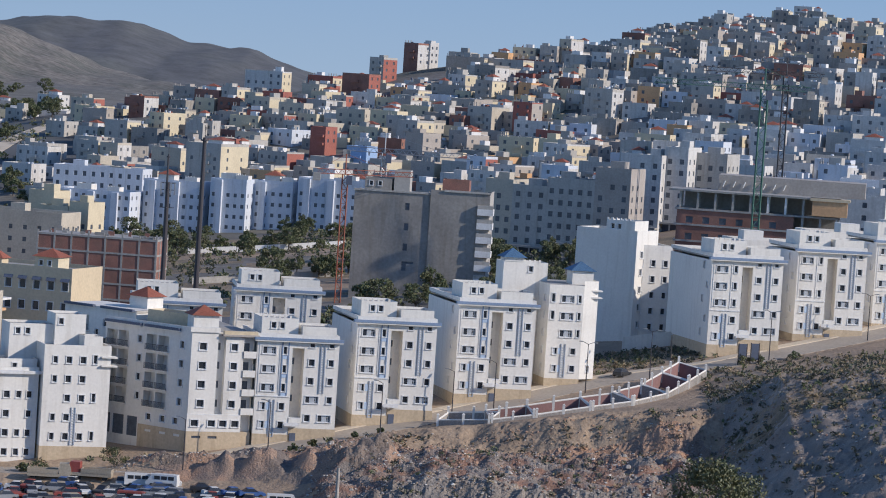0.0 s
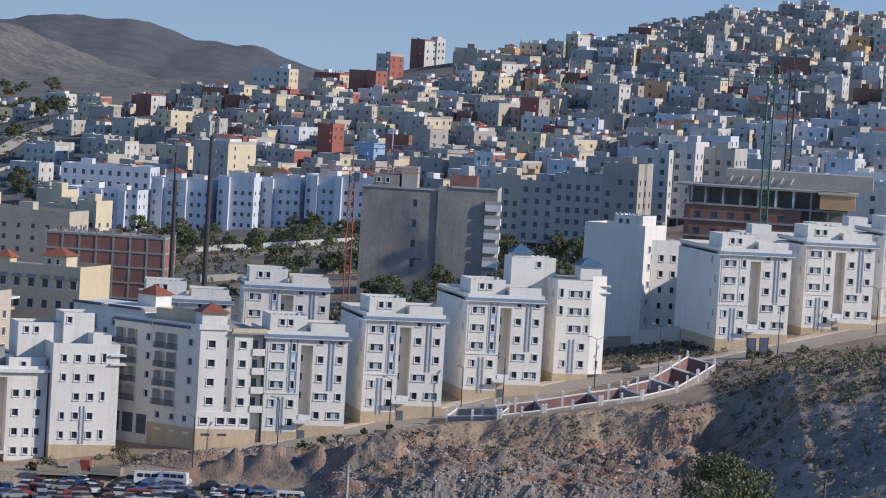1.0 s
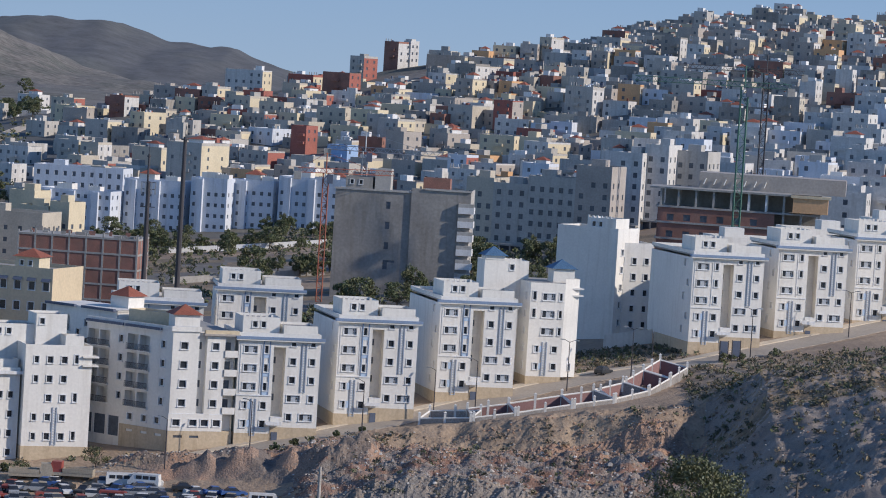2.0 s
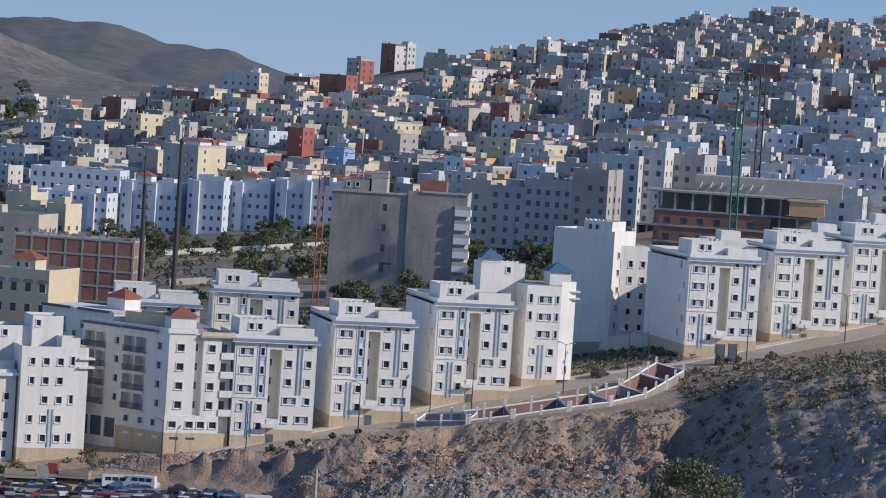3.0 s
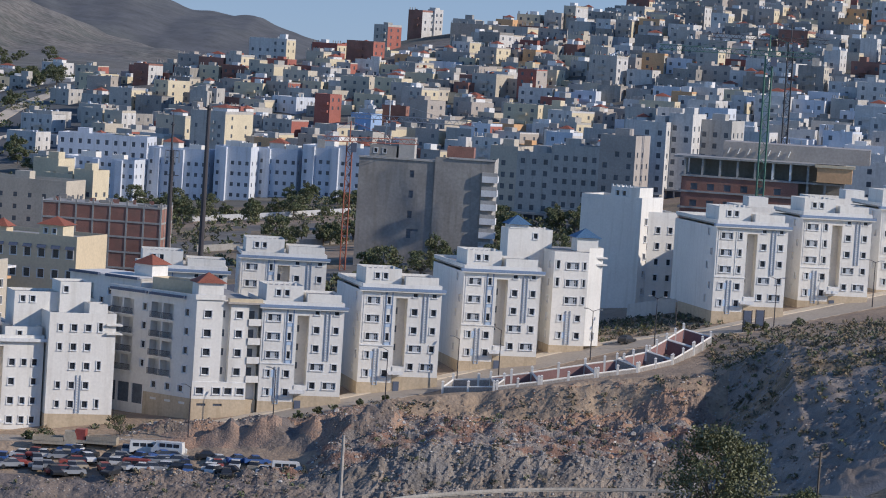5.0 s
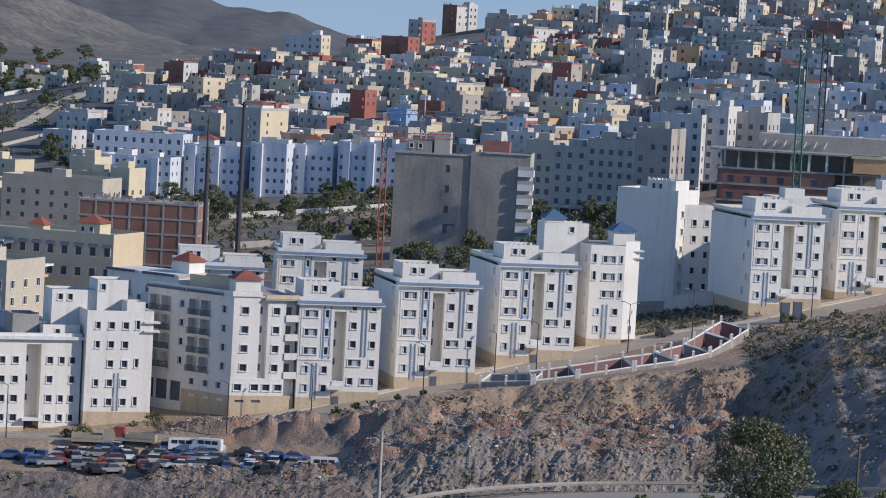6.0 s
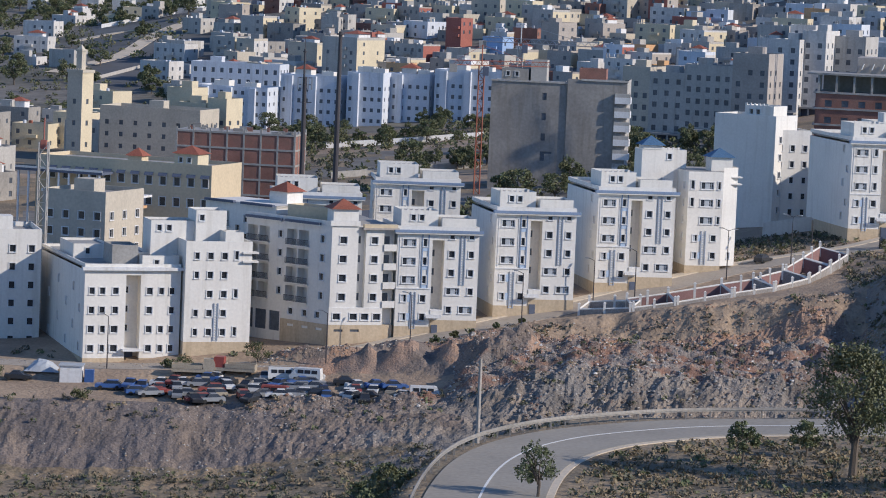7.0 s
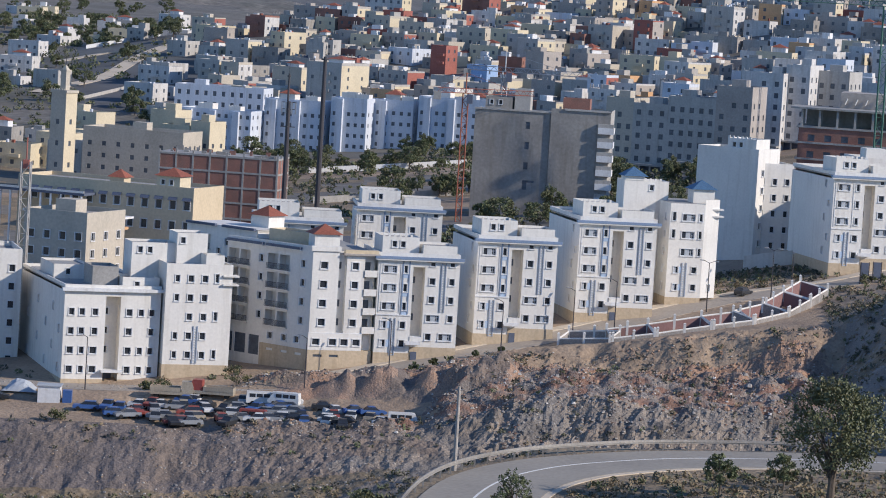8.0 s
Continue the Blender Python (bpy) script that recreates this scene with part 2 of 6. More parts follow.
# ---- ground ----
COLS = (-220, -90, -50, -20, 0, 20, 45, 55, 80, 160)
LEVELS = {
    0: (60, 66, 68, 68.2, 68.2, 68.2, 68, 67, 66, 60),
    60: (44, 48, 50, 51, 51, 51, 51, 51, 52, 50),
    150: (20, 25, 33, 37, 38, 38, 39, 39, 40, 38),
    205: (10, 16, 22, 30, 32.3, 33.6, 35, 36, 37, 36),
    262: (-4, 2, 10, 24, 32.2, 32.3, 33, 34, 35, 34),
    300: (-8, -8, -8, 2, 10, 12, 16, 17, 20, 24),
    340: (-8, -8, -8, -6, -4, -2, 0, 2, 4, 14),
    430: (-8, -7, -6, -2, 0, 2, 4, 9, 21, 26),
    446: (-8, -7, -5.5, 0.5, 2.2, 2.0, 4.5, 12, 24, 28),
    454: (-5, -4, -2, 2.2, 3.4, 3.0, 5.5, 13.5, 25.5, 29.5),
    458: (-2.5, -2, 0.4, 3.0, 4.2, 3.6, 6.5, 14.5, 26, 30),
    464: (0.6, 0.6, 1.3, 3.2, 9.3, 8.8, 9.0, 16, 27, 31),
    470: (1.1, 1.1, 1.9, 3.4, 9.6, 9.2, 9.6, 17.5, 27.6, 32),
    480: (2.2, 2.2, 3.1, 6.6, 9.8, 9.5, 10.5, 20, 28.2, 32),
    494: (3.4, 3.5, 5.3, 8.6, 10.0, 10.0, 12.0, 23, 28.3, 32),
    499: (3.5, 3.9, 5.9, 9.3, 12.3, 15.4, 18.5, 25, 28, 32),
    502: (3.6, 4.0, 6.2, 9.5, 12.6, 15.7, 19.0, 25, 28, 32),
    520: (4, 5, 7.6, 10.5, 13.5, 16.4, 19.6, 23, 27, 32),
    545: (5, 7, 9, 12, 15.0, 17.6, 21.5, 23.2, 26.6, 32),
    600: (7, 9, 11, 14, 17, 20, 24, 25, 28.5, 36),
    700: (9, 12, 16, 19, 22, 24, 28, 30, 34, 44),
    1000: (14, 13.0, 16.5, 19.5, 22, 26, 31, 33, 39, 50),
    1300: (30, 52, 56, 61, 63, 65, 69, 71, 75, 86),
    1400: (34, 54, 62, 70, 74, 74, 75.5, 77, 81, 92),
    1620: (40, 44, 50, 60, 66, 70, 79, 83, 93, 104),
    2000: (44, 40, 38, 38, 40, 48, 56, 60, 66, 84),
    2400: (42, 34, 30, 28, 28, 28, 28, 28, 30, 50),
    4900: (10, 10, 10, 10, 10, 10, 10, 10, 10, 10),
}
YS = list(LEVELS)
TABLE = np.array([LEVELS[y] for y in YS], float)
# past the town the ground keeps its fan shape, so the columns widen with distance
LEFT_RIDGE = ((-900, 90), (-579, 105), (-493, 114), (-400, 108), (-341, 91), (-255, 86), (-196, 68), (-120, 40), (0, 20), (900, 20))
LEFT_HILL = ((-900, 120), (-361, 84), (-325, 72), (-270, 56), (-225, 50), (-150, 30), (0, 15), (900, 15))


def smooth(a, b, v):
    t = min(1.0, max(0.0, (v - a) / (b - a)))
    return t * t * (3 - 2 * t)


def base_height(x, y):
    if 440 < y < 512 and -25 < x < 110:
        k = smooth(-25, -12, x) * smooth(440, 446, y) * (1 - smooth(506, 512, y))
        y = y + k * ((3.5 + 4.5 * smooth(478, 490, y)) * noise.noise(Vector((x * 0.05, 0.5 + y * 0.02, 7.0))) + 1.8 * noise.noise(Vector((x * 0.13, y * 0.09, 3.0))) + 0.6 * noise.noise(Vector((x * 0.45, y * 0.3, 2.0))))
    i = min(max(int(np.searchsorted(YS, y)) - 1, 0), len(YS) - 2)
    t = min(1.0, max(0.0, (y - YS[i]) / (YS[i + 1] - YS[i])))
    row = TABLE[i] * (1 - t) + TABLE[i + 1] * t
    z = float(np.interp(x, COLS, row))
    if y > 1500:
        left = float(np.interp(x, [p[0] for p in LEFT_HILL], [p[1] for p in LEFT_HILL]))
        z = max(z, 12 + (left - 12) * math.exp(-((y - 2500) / 420) ** 2))
        far = float(np.interp(x, [p[0] for p in LEFT_RIDGE], [p[1] for p in LEFT_RIDGE]))
        z = max(z, 12 + (far - 12) * math.exp(-((y - 4000) / 520) ** 2))
    return z


def flat_lot(x, y):
    """How far a place belongs to the levelled car yard and the street, 0 to 1."""
    return smooth(-95, -90, x) * (1 - smooth(-22, -12, x)) * smooth(467, 469, y) * (1 - smooth(486, 490, y))


def curve(points, n=12):
    """A smooth line through the points (Catmull-Rom)."""
    p = [Vector(points[0]) * 2 - Vector(points[1])] + [Vector(q) for q in points] + [Vector(points[-1]) * 2 - Vector(points[-2])]
    out = []
    for i in range(1, len(p) - 2):
        for k in range(n):
            t = k / n
            out.append(0.5 * (2 * p[i] + (p[i + 1] - p[i - 1]) * t + (2 * p[i - 1] - 5 * p[i] + 4 * p[i + 1] - p[i + 2]) * t * t + (3 * p[i] - p[i - 1] - 3 * p[i + 1] + p[i + 2]) * t ** 3))
    return out + [p[-2]]


HAIRPIN = curve(((-4.6, 178, 32.6), (-5.6, 200, 32.55), (-5.6, 216, 32.5), (-4.6, 230, 32.5), (-2.6, 239.5, 32.5), (0.6, 246.4, 32.5), (4.4, 251, 32.5), (10.2, 255.8, 32.5), (17, 258.2, 32.6), (26, 258.5, 32.9), (40, 255, 33.6), (60, 246, 34.6)))
STREET = curve(((-92, 488, 3.6), (-70, 487.5, 3.9), (-50, 488.5, 5.0), (-39.8, 490.5, 6.0), (-33, 494, 7.0), (-22.7, 500.5, 9.0), (-10.4, 509.5, 11.3), (-1.3, 516.5, 12.9), (10.8, 527, 15.2), (23.5, 539, 17.6), (32.4, 544.5, 19.3), (42.3, 548.2, 21.0), (52.5, 552, 22.7), (63.3, 561, 24.6), (74.6, 571.5, 26.4), (86, 584, 28.2), (105, 604, 31)))
ROAD_PTS = np.array([tuple(p) for p in HAIRPIN])
STREET_PTS = np.array([tuple(p) for p in STREET])


def near_line(pts, x, y):
    d = (pts[:, 0] - x) ** 2 + (pts[:, 1] - y) ** 2
    i = int(d.argmin())
    return math.sqrt(d[i]), pts[i, 2]


def heaps(x, y):
    """How far a place belongs to the tipped rubble, 0 to 1."""
    edge = 499
    return smooth(-52, -42, x) * (1 - smooth(40, 52, x)) * smooth(440, 450, y) * (1 - smooth(edge - 8, edge, y)) * (1 - flat_lot(x, y))


HEAP_CELLS = {}


def tip_heaps():
    """Lorry-loads tipped in loose rows over the bench, kept by 8 m cells."""
    r = random.Random(17)
    for row in range(9):
        x = -50 + r.uniform(0, 3)
        while x < 48:
            y = 466.5 + row * 3.6 + r.uniform(-1.3, 1.3)
            heap = (x, y, r.uniform(1.8, 3.4), r.uniform(0.45, 1.05) * (1.5 if x < -10 else 1.0), r.uniform(-0.5, 0.5))
            for i in (-1, 0, 1):
                for j in (-1, 0, 1):
                    HEAP_CELLS.setdefault((int(x // 8) + i, int(y // 8) + j), []).append(heap)
            x += r.uniform(2.4, 6.0)


tip_heaps()


def tipped(x, y):
    """The height of the tipped heaps at a place."""
    z = 0.0
    for hx, hy, r, tall, skew in HEAP_CELLS.get((int(x // 8), int(y // 8)), ()):
        d = math.hypot((x - hx) * 0.62 + skew * (y - hy), (y - hy) * 1.15) / r
        if d < 1:
            z = max(z, tall * (1 - d) * (1.15 - 0.15 * d))
    return z


MOUNDS = ((-38.5, 485.5, 4.5, 1.8), (-31.5, 486, 6.0, 3.3), (-25, 484.5, 6.0, 3.7), (-18, 483, 6.5, 3.2), (-10, 482, 6.0, 2.2))


def height(x, y):
    z = base_height(x, y)
    if 474 < y < 494 and -46 < x < -3:
        wx, wy = x + 2.4 * noise.noise(Vector((x * 0.22, y * 0.22, 41.0))), y + 2.0 * noise.noise(Vector((x * 0.25, y * 0.25, 47.0)))
        z += max(tall * smooth(0, 1.15, max(0.0, 1 - math.hypot(wx - mx, (wy - my) * 1.1) / (r * 1.2))) * 1.15 for mx, my, r, tall in MOUNDS) * (1 + 0.5 * noise.noise(Vector((x * 0.5, y * 0.6, 2.0))))
    if 480 < y < 610 and -95 < x < 110:
        d, level = near_line(STREET_PTS, x, y)
        k = 1 - smooth(4.4, 9.0, d)
        z = z * (1 - k) + (level - 0.08) * k
    if 420 < y < 520 and -160 < x < 160:
        h = heaps(x, y)
        if h > 0:
            n = noise.noise(Vector((x * 0.13, y * 0.10, 3.1)))
            r = 1 - abs(noise.noise(Vector((x * 0.21, y * 0.16, 9.0)))) * 2
            mound = max(0.0, noise.noise(Vector((x * 0.10, y * 0.12, 12.0)))) * (1 - smooth(-12, 2, x)) * smooth(466, 474, y)
            rows = 1 - abs(noise.noise(Vector((x * 0.13, y * 0.34, 15.0)))) * 2
            low_heap = max(0.0, noise.noise(Vector((x * 0.17, y * 0.2, 31.0)))) * smooth(464, 470, y)
            z += h * (tipped(x, y) * (1 - smooth(490, 497, y)) + 3.6 * mound + 2.4 * low_heap * (1 - smooth(486, 494, y)) + 0.5 * rows * smooth(463, 470, y) + (0.7 * n + 0.5 * r) * smooth(463, 470, y) * (1 - smooth(488, 494, y)) + 0.5 * noise.noise(Vector((x * 0.7, y * 0.6, 1.0))) + 0.25 * noise.noise(Vector((x * 1.7, y * 1.5, 5.0))))
        if 440 < y < 508 and x > -16:
            face = smooth(-16, -8, x) * (1 - smooth(502, 508, y)) * (1 - 0.85 * smooth(464, 467, y) * (1 - smooth(489, 493, y)))
            z += face * (0.75 * (1 - 2 * abs(noise.noise(Vector((x * 0.24, y * 0.2, 21.0))))) + 0.5 * noise.noise(Vector((x * 1.9, y * 2.1, 22.0))))
        slope = (1 - h) * smooth(430, 440, y) * (1 - smooth(464, 468, y) * (1 - smooth(40, 50, x)))
        if slope > 0 and y < 500:
            z += slope * (0.7 * noise.noise(Vector((x * 0.25, y * 0.06, 2.0))) + 0.3 * noise.noise(Vector((x * 0.9, y * 0.5, 4.0))))
    elif 180 < y < 420:
        road = smooth(-14, -9, x) * smooth(205, 212, y) * (1 - smooth(264, 268, y))
        z += (1 - road) * 0.5 * noise.noise(Vector((x * 0.3, y * 0.3, 2.0)))
        if y < 275 and abs(x) < 80:
            d, level = near_line(ROAD_PTS, x, y)
            k = 1 - smooth(5.4, 9.0, d)
            z = z * (1 - k) + (level - 0.1) * k
    elif y > 1050:
        z += smooth(1050, 1200, y) * 1.5 * noise.noise(Vector((x * 0.02, y * 0.02, 6.0)))
        if y > 2000:
            k = smooth(2000, 2300, y)
            z += k * (9 * noise.noise(Vector((x * 0.011, y * 0.0035, 1.0))) + 4 * noise.noise(Vector((x * 0.03, y * 0.012, 8.0))) - 3)
    return z


def build_ground():
    fan = np.concatenate([np.linspace(-1.2, -0.24, 24)[:-1], np.linspace(-0.24, 0.24, 500), np.linspace(0.24, 1.2, 24)[1:]])
    ys = np.concatenate([np.linspace(-40, 200, 30)[:-1], np.linspace(200, 275, 50)[:-1], np.linspace(275, 430, 30)[:-1], np.linspace(430, 505, 170)[:-1],
                         np.linspace(505, 620, 40)[:-1], np.linspace(620, 1700, 90)[:-1], np.linspace(1700, 4900, 90)])
    verts, faces, mi = [], [], []
    for y in ys:
        for a in fan:
            x = a * max(y, 160.0)
            verts.append((x, y, height(x, y)))
    nx = len(fan)
    names = ("dirt", "rubble", "cut", "scrub", "hill", "mountain", "shadedFill", "ridge", "gravel", "scree")
    for i in range(len(ys) - 1):
        for j in range(nx - 1):
            k = i * nx + j
            faces.append((k, k + 1, k + nx + 1, k + nx))
            x, y, _ = verts[k]
            if y < 430:
                s = 3
            elif y < 505:
                steep = abs(verts[k + nx][2] - verts[k][2]) / max(ys[i + 1] - ys[i], 0.01)
                if x > 46:
                    s = 3 if y > 482 + 8 * noise.noise(Vector((x * 0.06, 2.0, 1.0))) and steep < 0.5 else 9
                # the yard's lower bank gets the earth with shade painted into its tone
                elif y < 467 and x < -24 + 14 * noise.noise(Vector((x * 0.15, y * 0.15, 8.0))):
                    s = 3 if y < 447 else 6
                elif y < 465:
                    s = 8
                elif -46 < x < -3 and 474 < y < 494 and any(math.hypot(x - mx, y - my) < r * 0.95 for mx, my, r, _ in MOUNDS):
                    s = 2 if noise.noise(Vector((x * 0.15, y * 0.15, 6.0))) > -0.05 else 6
                elif heaps(x + 5 * noise.noise(Vector((x * 0.2, y * 0.2, 3.0))), y) > 0.4:
                    s = 2 if y > 486 and steep > 0.45 else 1
                else:
                    s = 3 if y < 447 else (6 if y < 467 else 0)
            elif y < 960:
                s = 0 if y < 600 or noise.noise(Vector((x * 0.03, y * 0.02, 4.0))) > 0.22 else (3 if noise.noise(Vector((x * 0.05, y * 0.03, 9.0))) > 0 else 4)
            elif y < 2000:
                s = 7 if 1060 < y < 1350 and -0.158 < x / y < -0.112 else 4
            else:
                s = 5 if y < 3200 else 7
            mi.append(s)
    me = bpy.data.meshes.new("ground")
    me.from_pydata(verts, [], faces)
    for nme in names:
        me.materials.append(M[nme])
    me.polygons.foreach_set("material_index", mi)
    me.polygons.foreach_set("use_smooth", [k not in (1, 2, 6, 8) for k in mi])
    me.update()
    tagged(new("ground", me), "dry earth, rubble, scrub and bare hills", "ground", kind="structure")


build_ground()



def sky_backdrop():
    """A far sheet of clear sky behind the ridges."""
    m = bpy.data.materials.new("far_sky")
    m.use_nodes = True
    n, t = m.node_tree.nodes, m.node_tree
    n.remove(n["Principled BSDF"])
    geo = n.new("ShaderNodeNewGeometry")
    sep = n.new("ShaderNodeSeparateXYZ")
    t.links.new(geo.outputs["Position"], sep.inputs[0])
    r = n.new("ShaderNodeMapRange")
    r.inputs[1].default_value, r.inputs[2].default_value = 40, 260
    t.links.new(sep.outputs[2], r.inputs[0])
    mix = n.new("ShaderNodeMix")
    mix.data_type = "RGBA"
    mix.inputs[6].default_value, mix.inputs[7].default_value = (0.36, 0.45, 0.53, 1), (0.27, 0.39, 0.53, 1)
    t.links.new(r.outputs[0], mix.inputs[0])
    e = n.new("ShaderNodeEmission")
    t.links.new(mix.outputs[2], e.inputs[0])
    t.links.new(e.outputs[0], n["Material Output"].inputs[0])
    me = bpy.data.meshes.new("backdrop")
    xs = np.linspace(-1000, 1000, 9)
    me.from_pydata([(x, 4750 - x * x / 9500, z) for x in xs for z in (-60, 700)], [], [(2 * i, 2 * i + 2, 2 * i + 3, 2 * i + 1) for i in range(8)])
    me.materials.append(m)
    tagged(new("backdrop", me), "clear pale blue sky far behind the ridges", "sky", kind="structure")


sky_backdrop()


# ---- windows and walls ----
WINDOWS = {}


def window_mesh(w, h, style):
    """Meshes for a window that faces -y, its lower left corner at the origin: (frame, pane); plain ones have the pane alone."""
    key = (round(w, 2), round(h, 2), style)
    if key not in WINDOWS:
        f, p = Build(), Build()
        if style == "far":
            p.box(0, w, 0.0, 0.06, 0, h, "farglass")
            WINDOWS[key] = (p.mesh("window"), None)
        else:
            e = 0.06
            n = {"triple": 3, "shut": 2, "half": 2}.get(style, 1)
            cell = (w - e * (n + 1)) / n
            f.wall((0, 0, 0), (1, 0, 0), (0, 1, 0), w, 0, h, [(e + i * (cell + e), e + i * (cell + e) + cell, e, h - e) for i in range(n)], "frame", 0.06)
            p.box(e / 2, w - e / 2, 0.03, 0.05, e / 2, h - e / 2, "glass")
            sill, shut, extra = Build(), None, ()
            if style == "triple":
                x, lv = e + 2 * (cell + e), Build()
                lv.wall((x, -0.02, 0), (1, 0, 0), (0, 1, 0), cell, e, h - e, [(x0, x0 + cell / 2 - 0.07, e + 0.05 + k * (h - 0.2) / 4, e + k * (h - 0.2) / 4 + (h - 0.2) / 4) for x0 in (0.04, cell / 2 + 0.03) for k in range(4)], "grille", 0.045)
                extra = (("louvre", lv.mesh("louvre")),)
            if style == "half":
                lv = Build()
                lv.box(w + 0.16, w + 0.16 + cell * 1.5, -0.22, -0.165, 0.0, h, "paleblue")
                extra = (("outer_shutter", lv.mesh("outer_shutter")),)
            sill.box(-0.17, w + 0.17, -0.34, -0.004, -0.13, -0.004, "white2")
            sill.box(-0.14, w + 0.14, -0.27, -0.162, h + 0.004, h + 0.13, "white2")
            for x in (-0.14, w + 0.01):
                sill.box(x, x + 0.13, -0.25, -0.162, -0.002, h + 0.002, "white2")
            spans = {"triple": (1, 2), "half": (0, 1), "shut": (0, 2)}.get(style)
            if spans:
                shut = Build()
                shut.box(e + spans[0] * (cell + e), spans[1] * (cell + e), -0.03, 0.028, e, h - e, "shutter")
                shut = shut.mesh("shutter")
            WINDOWS[key] = (f.mesh("window"), (("pane", p.mesh("pane")), ("surround", sill.mesh("surround"))) + ((("shutter", shut),) if shut else ()) + extra)
    return WINDOWS[key]


def add_wall(build, parent, origin, turn, width, z0, z1, wins, mat, depth=0.2):
    """A wall from origin along the direction turn (degrees), seen from its right-hand side, with windows (a, z, w, h, style) set into it."""
    r = radians(turn)
    u, n = (math.cos(r), math.sin(r), 0), (-math.sin(r), math.cos(r), 0)
    build.wall(origin, u, n, width, z0, z1, [(a, a + w, z, z + h) for a, z, w, h, _ in wins], mat, depth)
    for a, z, w, h, style in wins:
        frame_mesh, pane_mesh = window_mesh(w, h, style)
        at = Vector(origin) + Vector(u) * a + Vector(n) * (depth * 0.8) + Vector((0, 0, z))
        ob = part("window", frame_mesh, parent, m=pose(*at, 0, 0, turn))
        for piece, data in pane_mesh or ():
            part(piece, data, ob)


def column(a, w, h, sills, style="plain"):
    return [(a, z, w, h, style) for z in sills]


def add_roof(parent, x0, x1, y0, y1, z, mat, rise=0.9, t=0.22):
    b = Build()
    b.box(x0 + t, x1 - t, y0 + t, y1 - t, z - 0.3, z + 0.05, "concrete")
    part("roof", b, parent)
    p = Build()
    p.box(x0, x1, y0, y0 + t, z, z + rise, mat)
    p.box(x0, x1, y1 - t, y1, z, z + rise, mat)
    p.box(x0, x0 + t, y0 + t, y1 - t, z, z + rise, mat)
    p.box(x1 - t, x1, y0 + t, y1 - t, z, z + rise, mat)
    part("parapet", p, parent)


def add_merlons(b, x0, x1, y, z, mat, step=0.9):
    n = int((x1 - x0) / step)
    for i in range(n):
        b.box(x0 + i * step, x0 + i * step + 0.35, y, y + 0.2, z, z + 0.4, mat)


def add_penthouse(parent, x0, x1, y0, y1, z, h, mat="white", wins=(), merlons=True, roof="", name="penthouse"):
    pent = new(name)
    pent.parent = parent
    b = Build()
    add_wall(b, pent, (x0, y0, 0), 0, x1 - x0, z, z + h, [(a, z + h - 1.7, 0.75, 1.0, "plain") for a in wins], mat)
    add_wall(b, pent, (x1, y0, 0), 90, y1 - y0, z, z + h, [], mat)
    add_wall(b, pent, (x0, y1, 0), -90, y1 - y0, z, z + h, [], mat)
    add_wall(b, pent, (x1, y1, 0), 180, x1 - x0, z, z + h, [], mat)
    b.face(((x0, y0, z + h - 0.4), (x1, y0, z + h - 0.4), (x1, y1, z + h - 0.4), (x0, y1, z + h - 0.4)), "concrete")
    if merlons:
        add_merlons(b, x0, x1, y0, z + h, mat)
    part("wall", b, pent)
    if roof:
        r = Build()
        r.pyramid(x0 - 0.5, x1 + 0.5, y0 - 0.5, y1 + 0.5, z + h, z + h + 1.6, roof)
        part("hipped_roof", r, pent)
    return pent


def add_grille(parent, x, w, z0, z1):
    b = Build()
    b.box(x, x + 0.16, -0.16, 0.0, z0, z1, "trimgrey")
    b.box(x + w - 0.16, x + w, -0.16, 0.0, z0, z1, "trimgrey")
    n = int((z1 - z0) / 0.42)
    for i in range(n):
        b.box(x + 0.16, x + w - 0.16, -0.09, -0.01, z0 + i * 0.42, z0 + i * 0.42 + 0.17, "grille")
    part("grille", b, parent, "pale slatted stairwell grille")


def add_cornice(parent, x0, x1, z, mat="blue", out=0.7):
    b = Build()
    b.box(x0, x1, -out, 0.3, z, z + 0.22, "white")
    b.box(x0 - 0.08, x1 + 0.08, -out - 0.08, 0.3, z + 0.22, z + 0.62, mat)
    part("cornice", b, parent, "blue-grey projecting roof cornice")


# ---- near apartment blocks ----
def place(x, y, z, turn=0):
    return pose(x, y, z, 0, 0, turn)


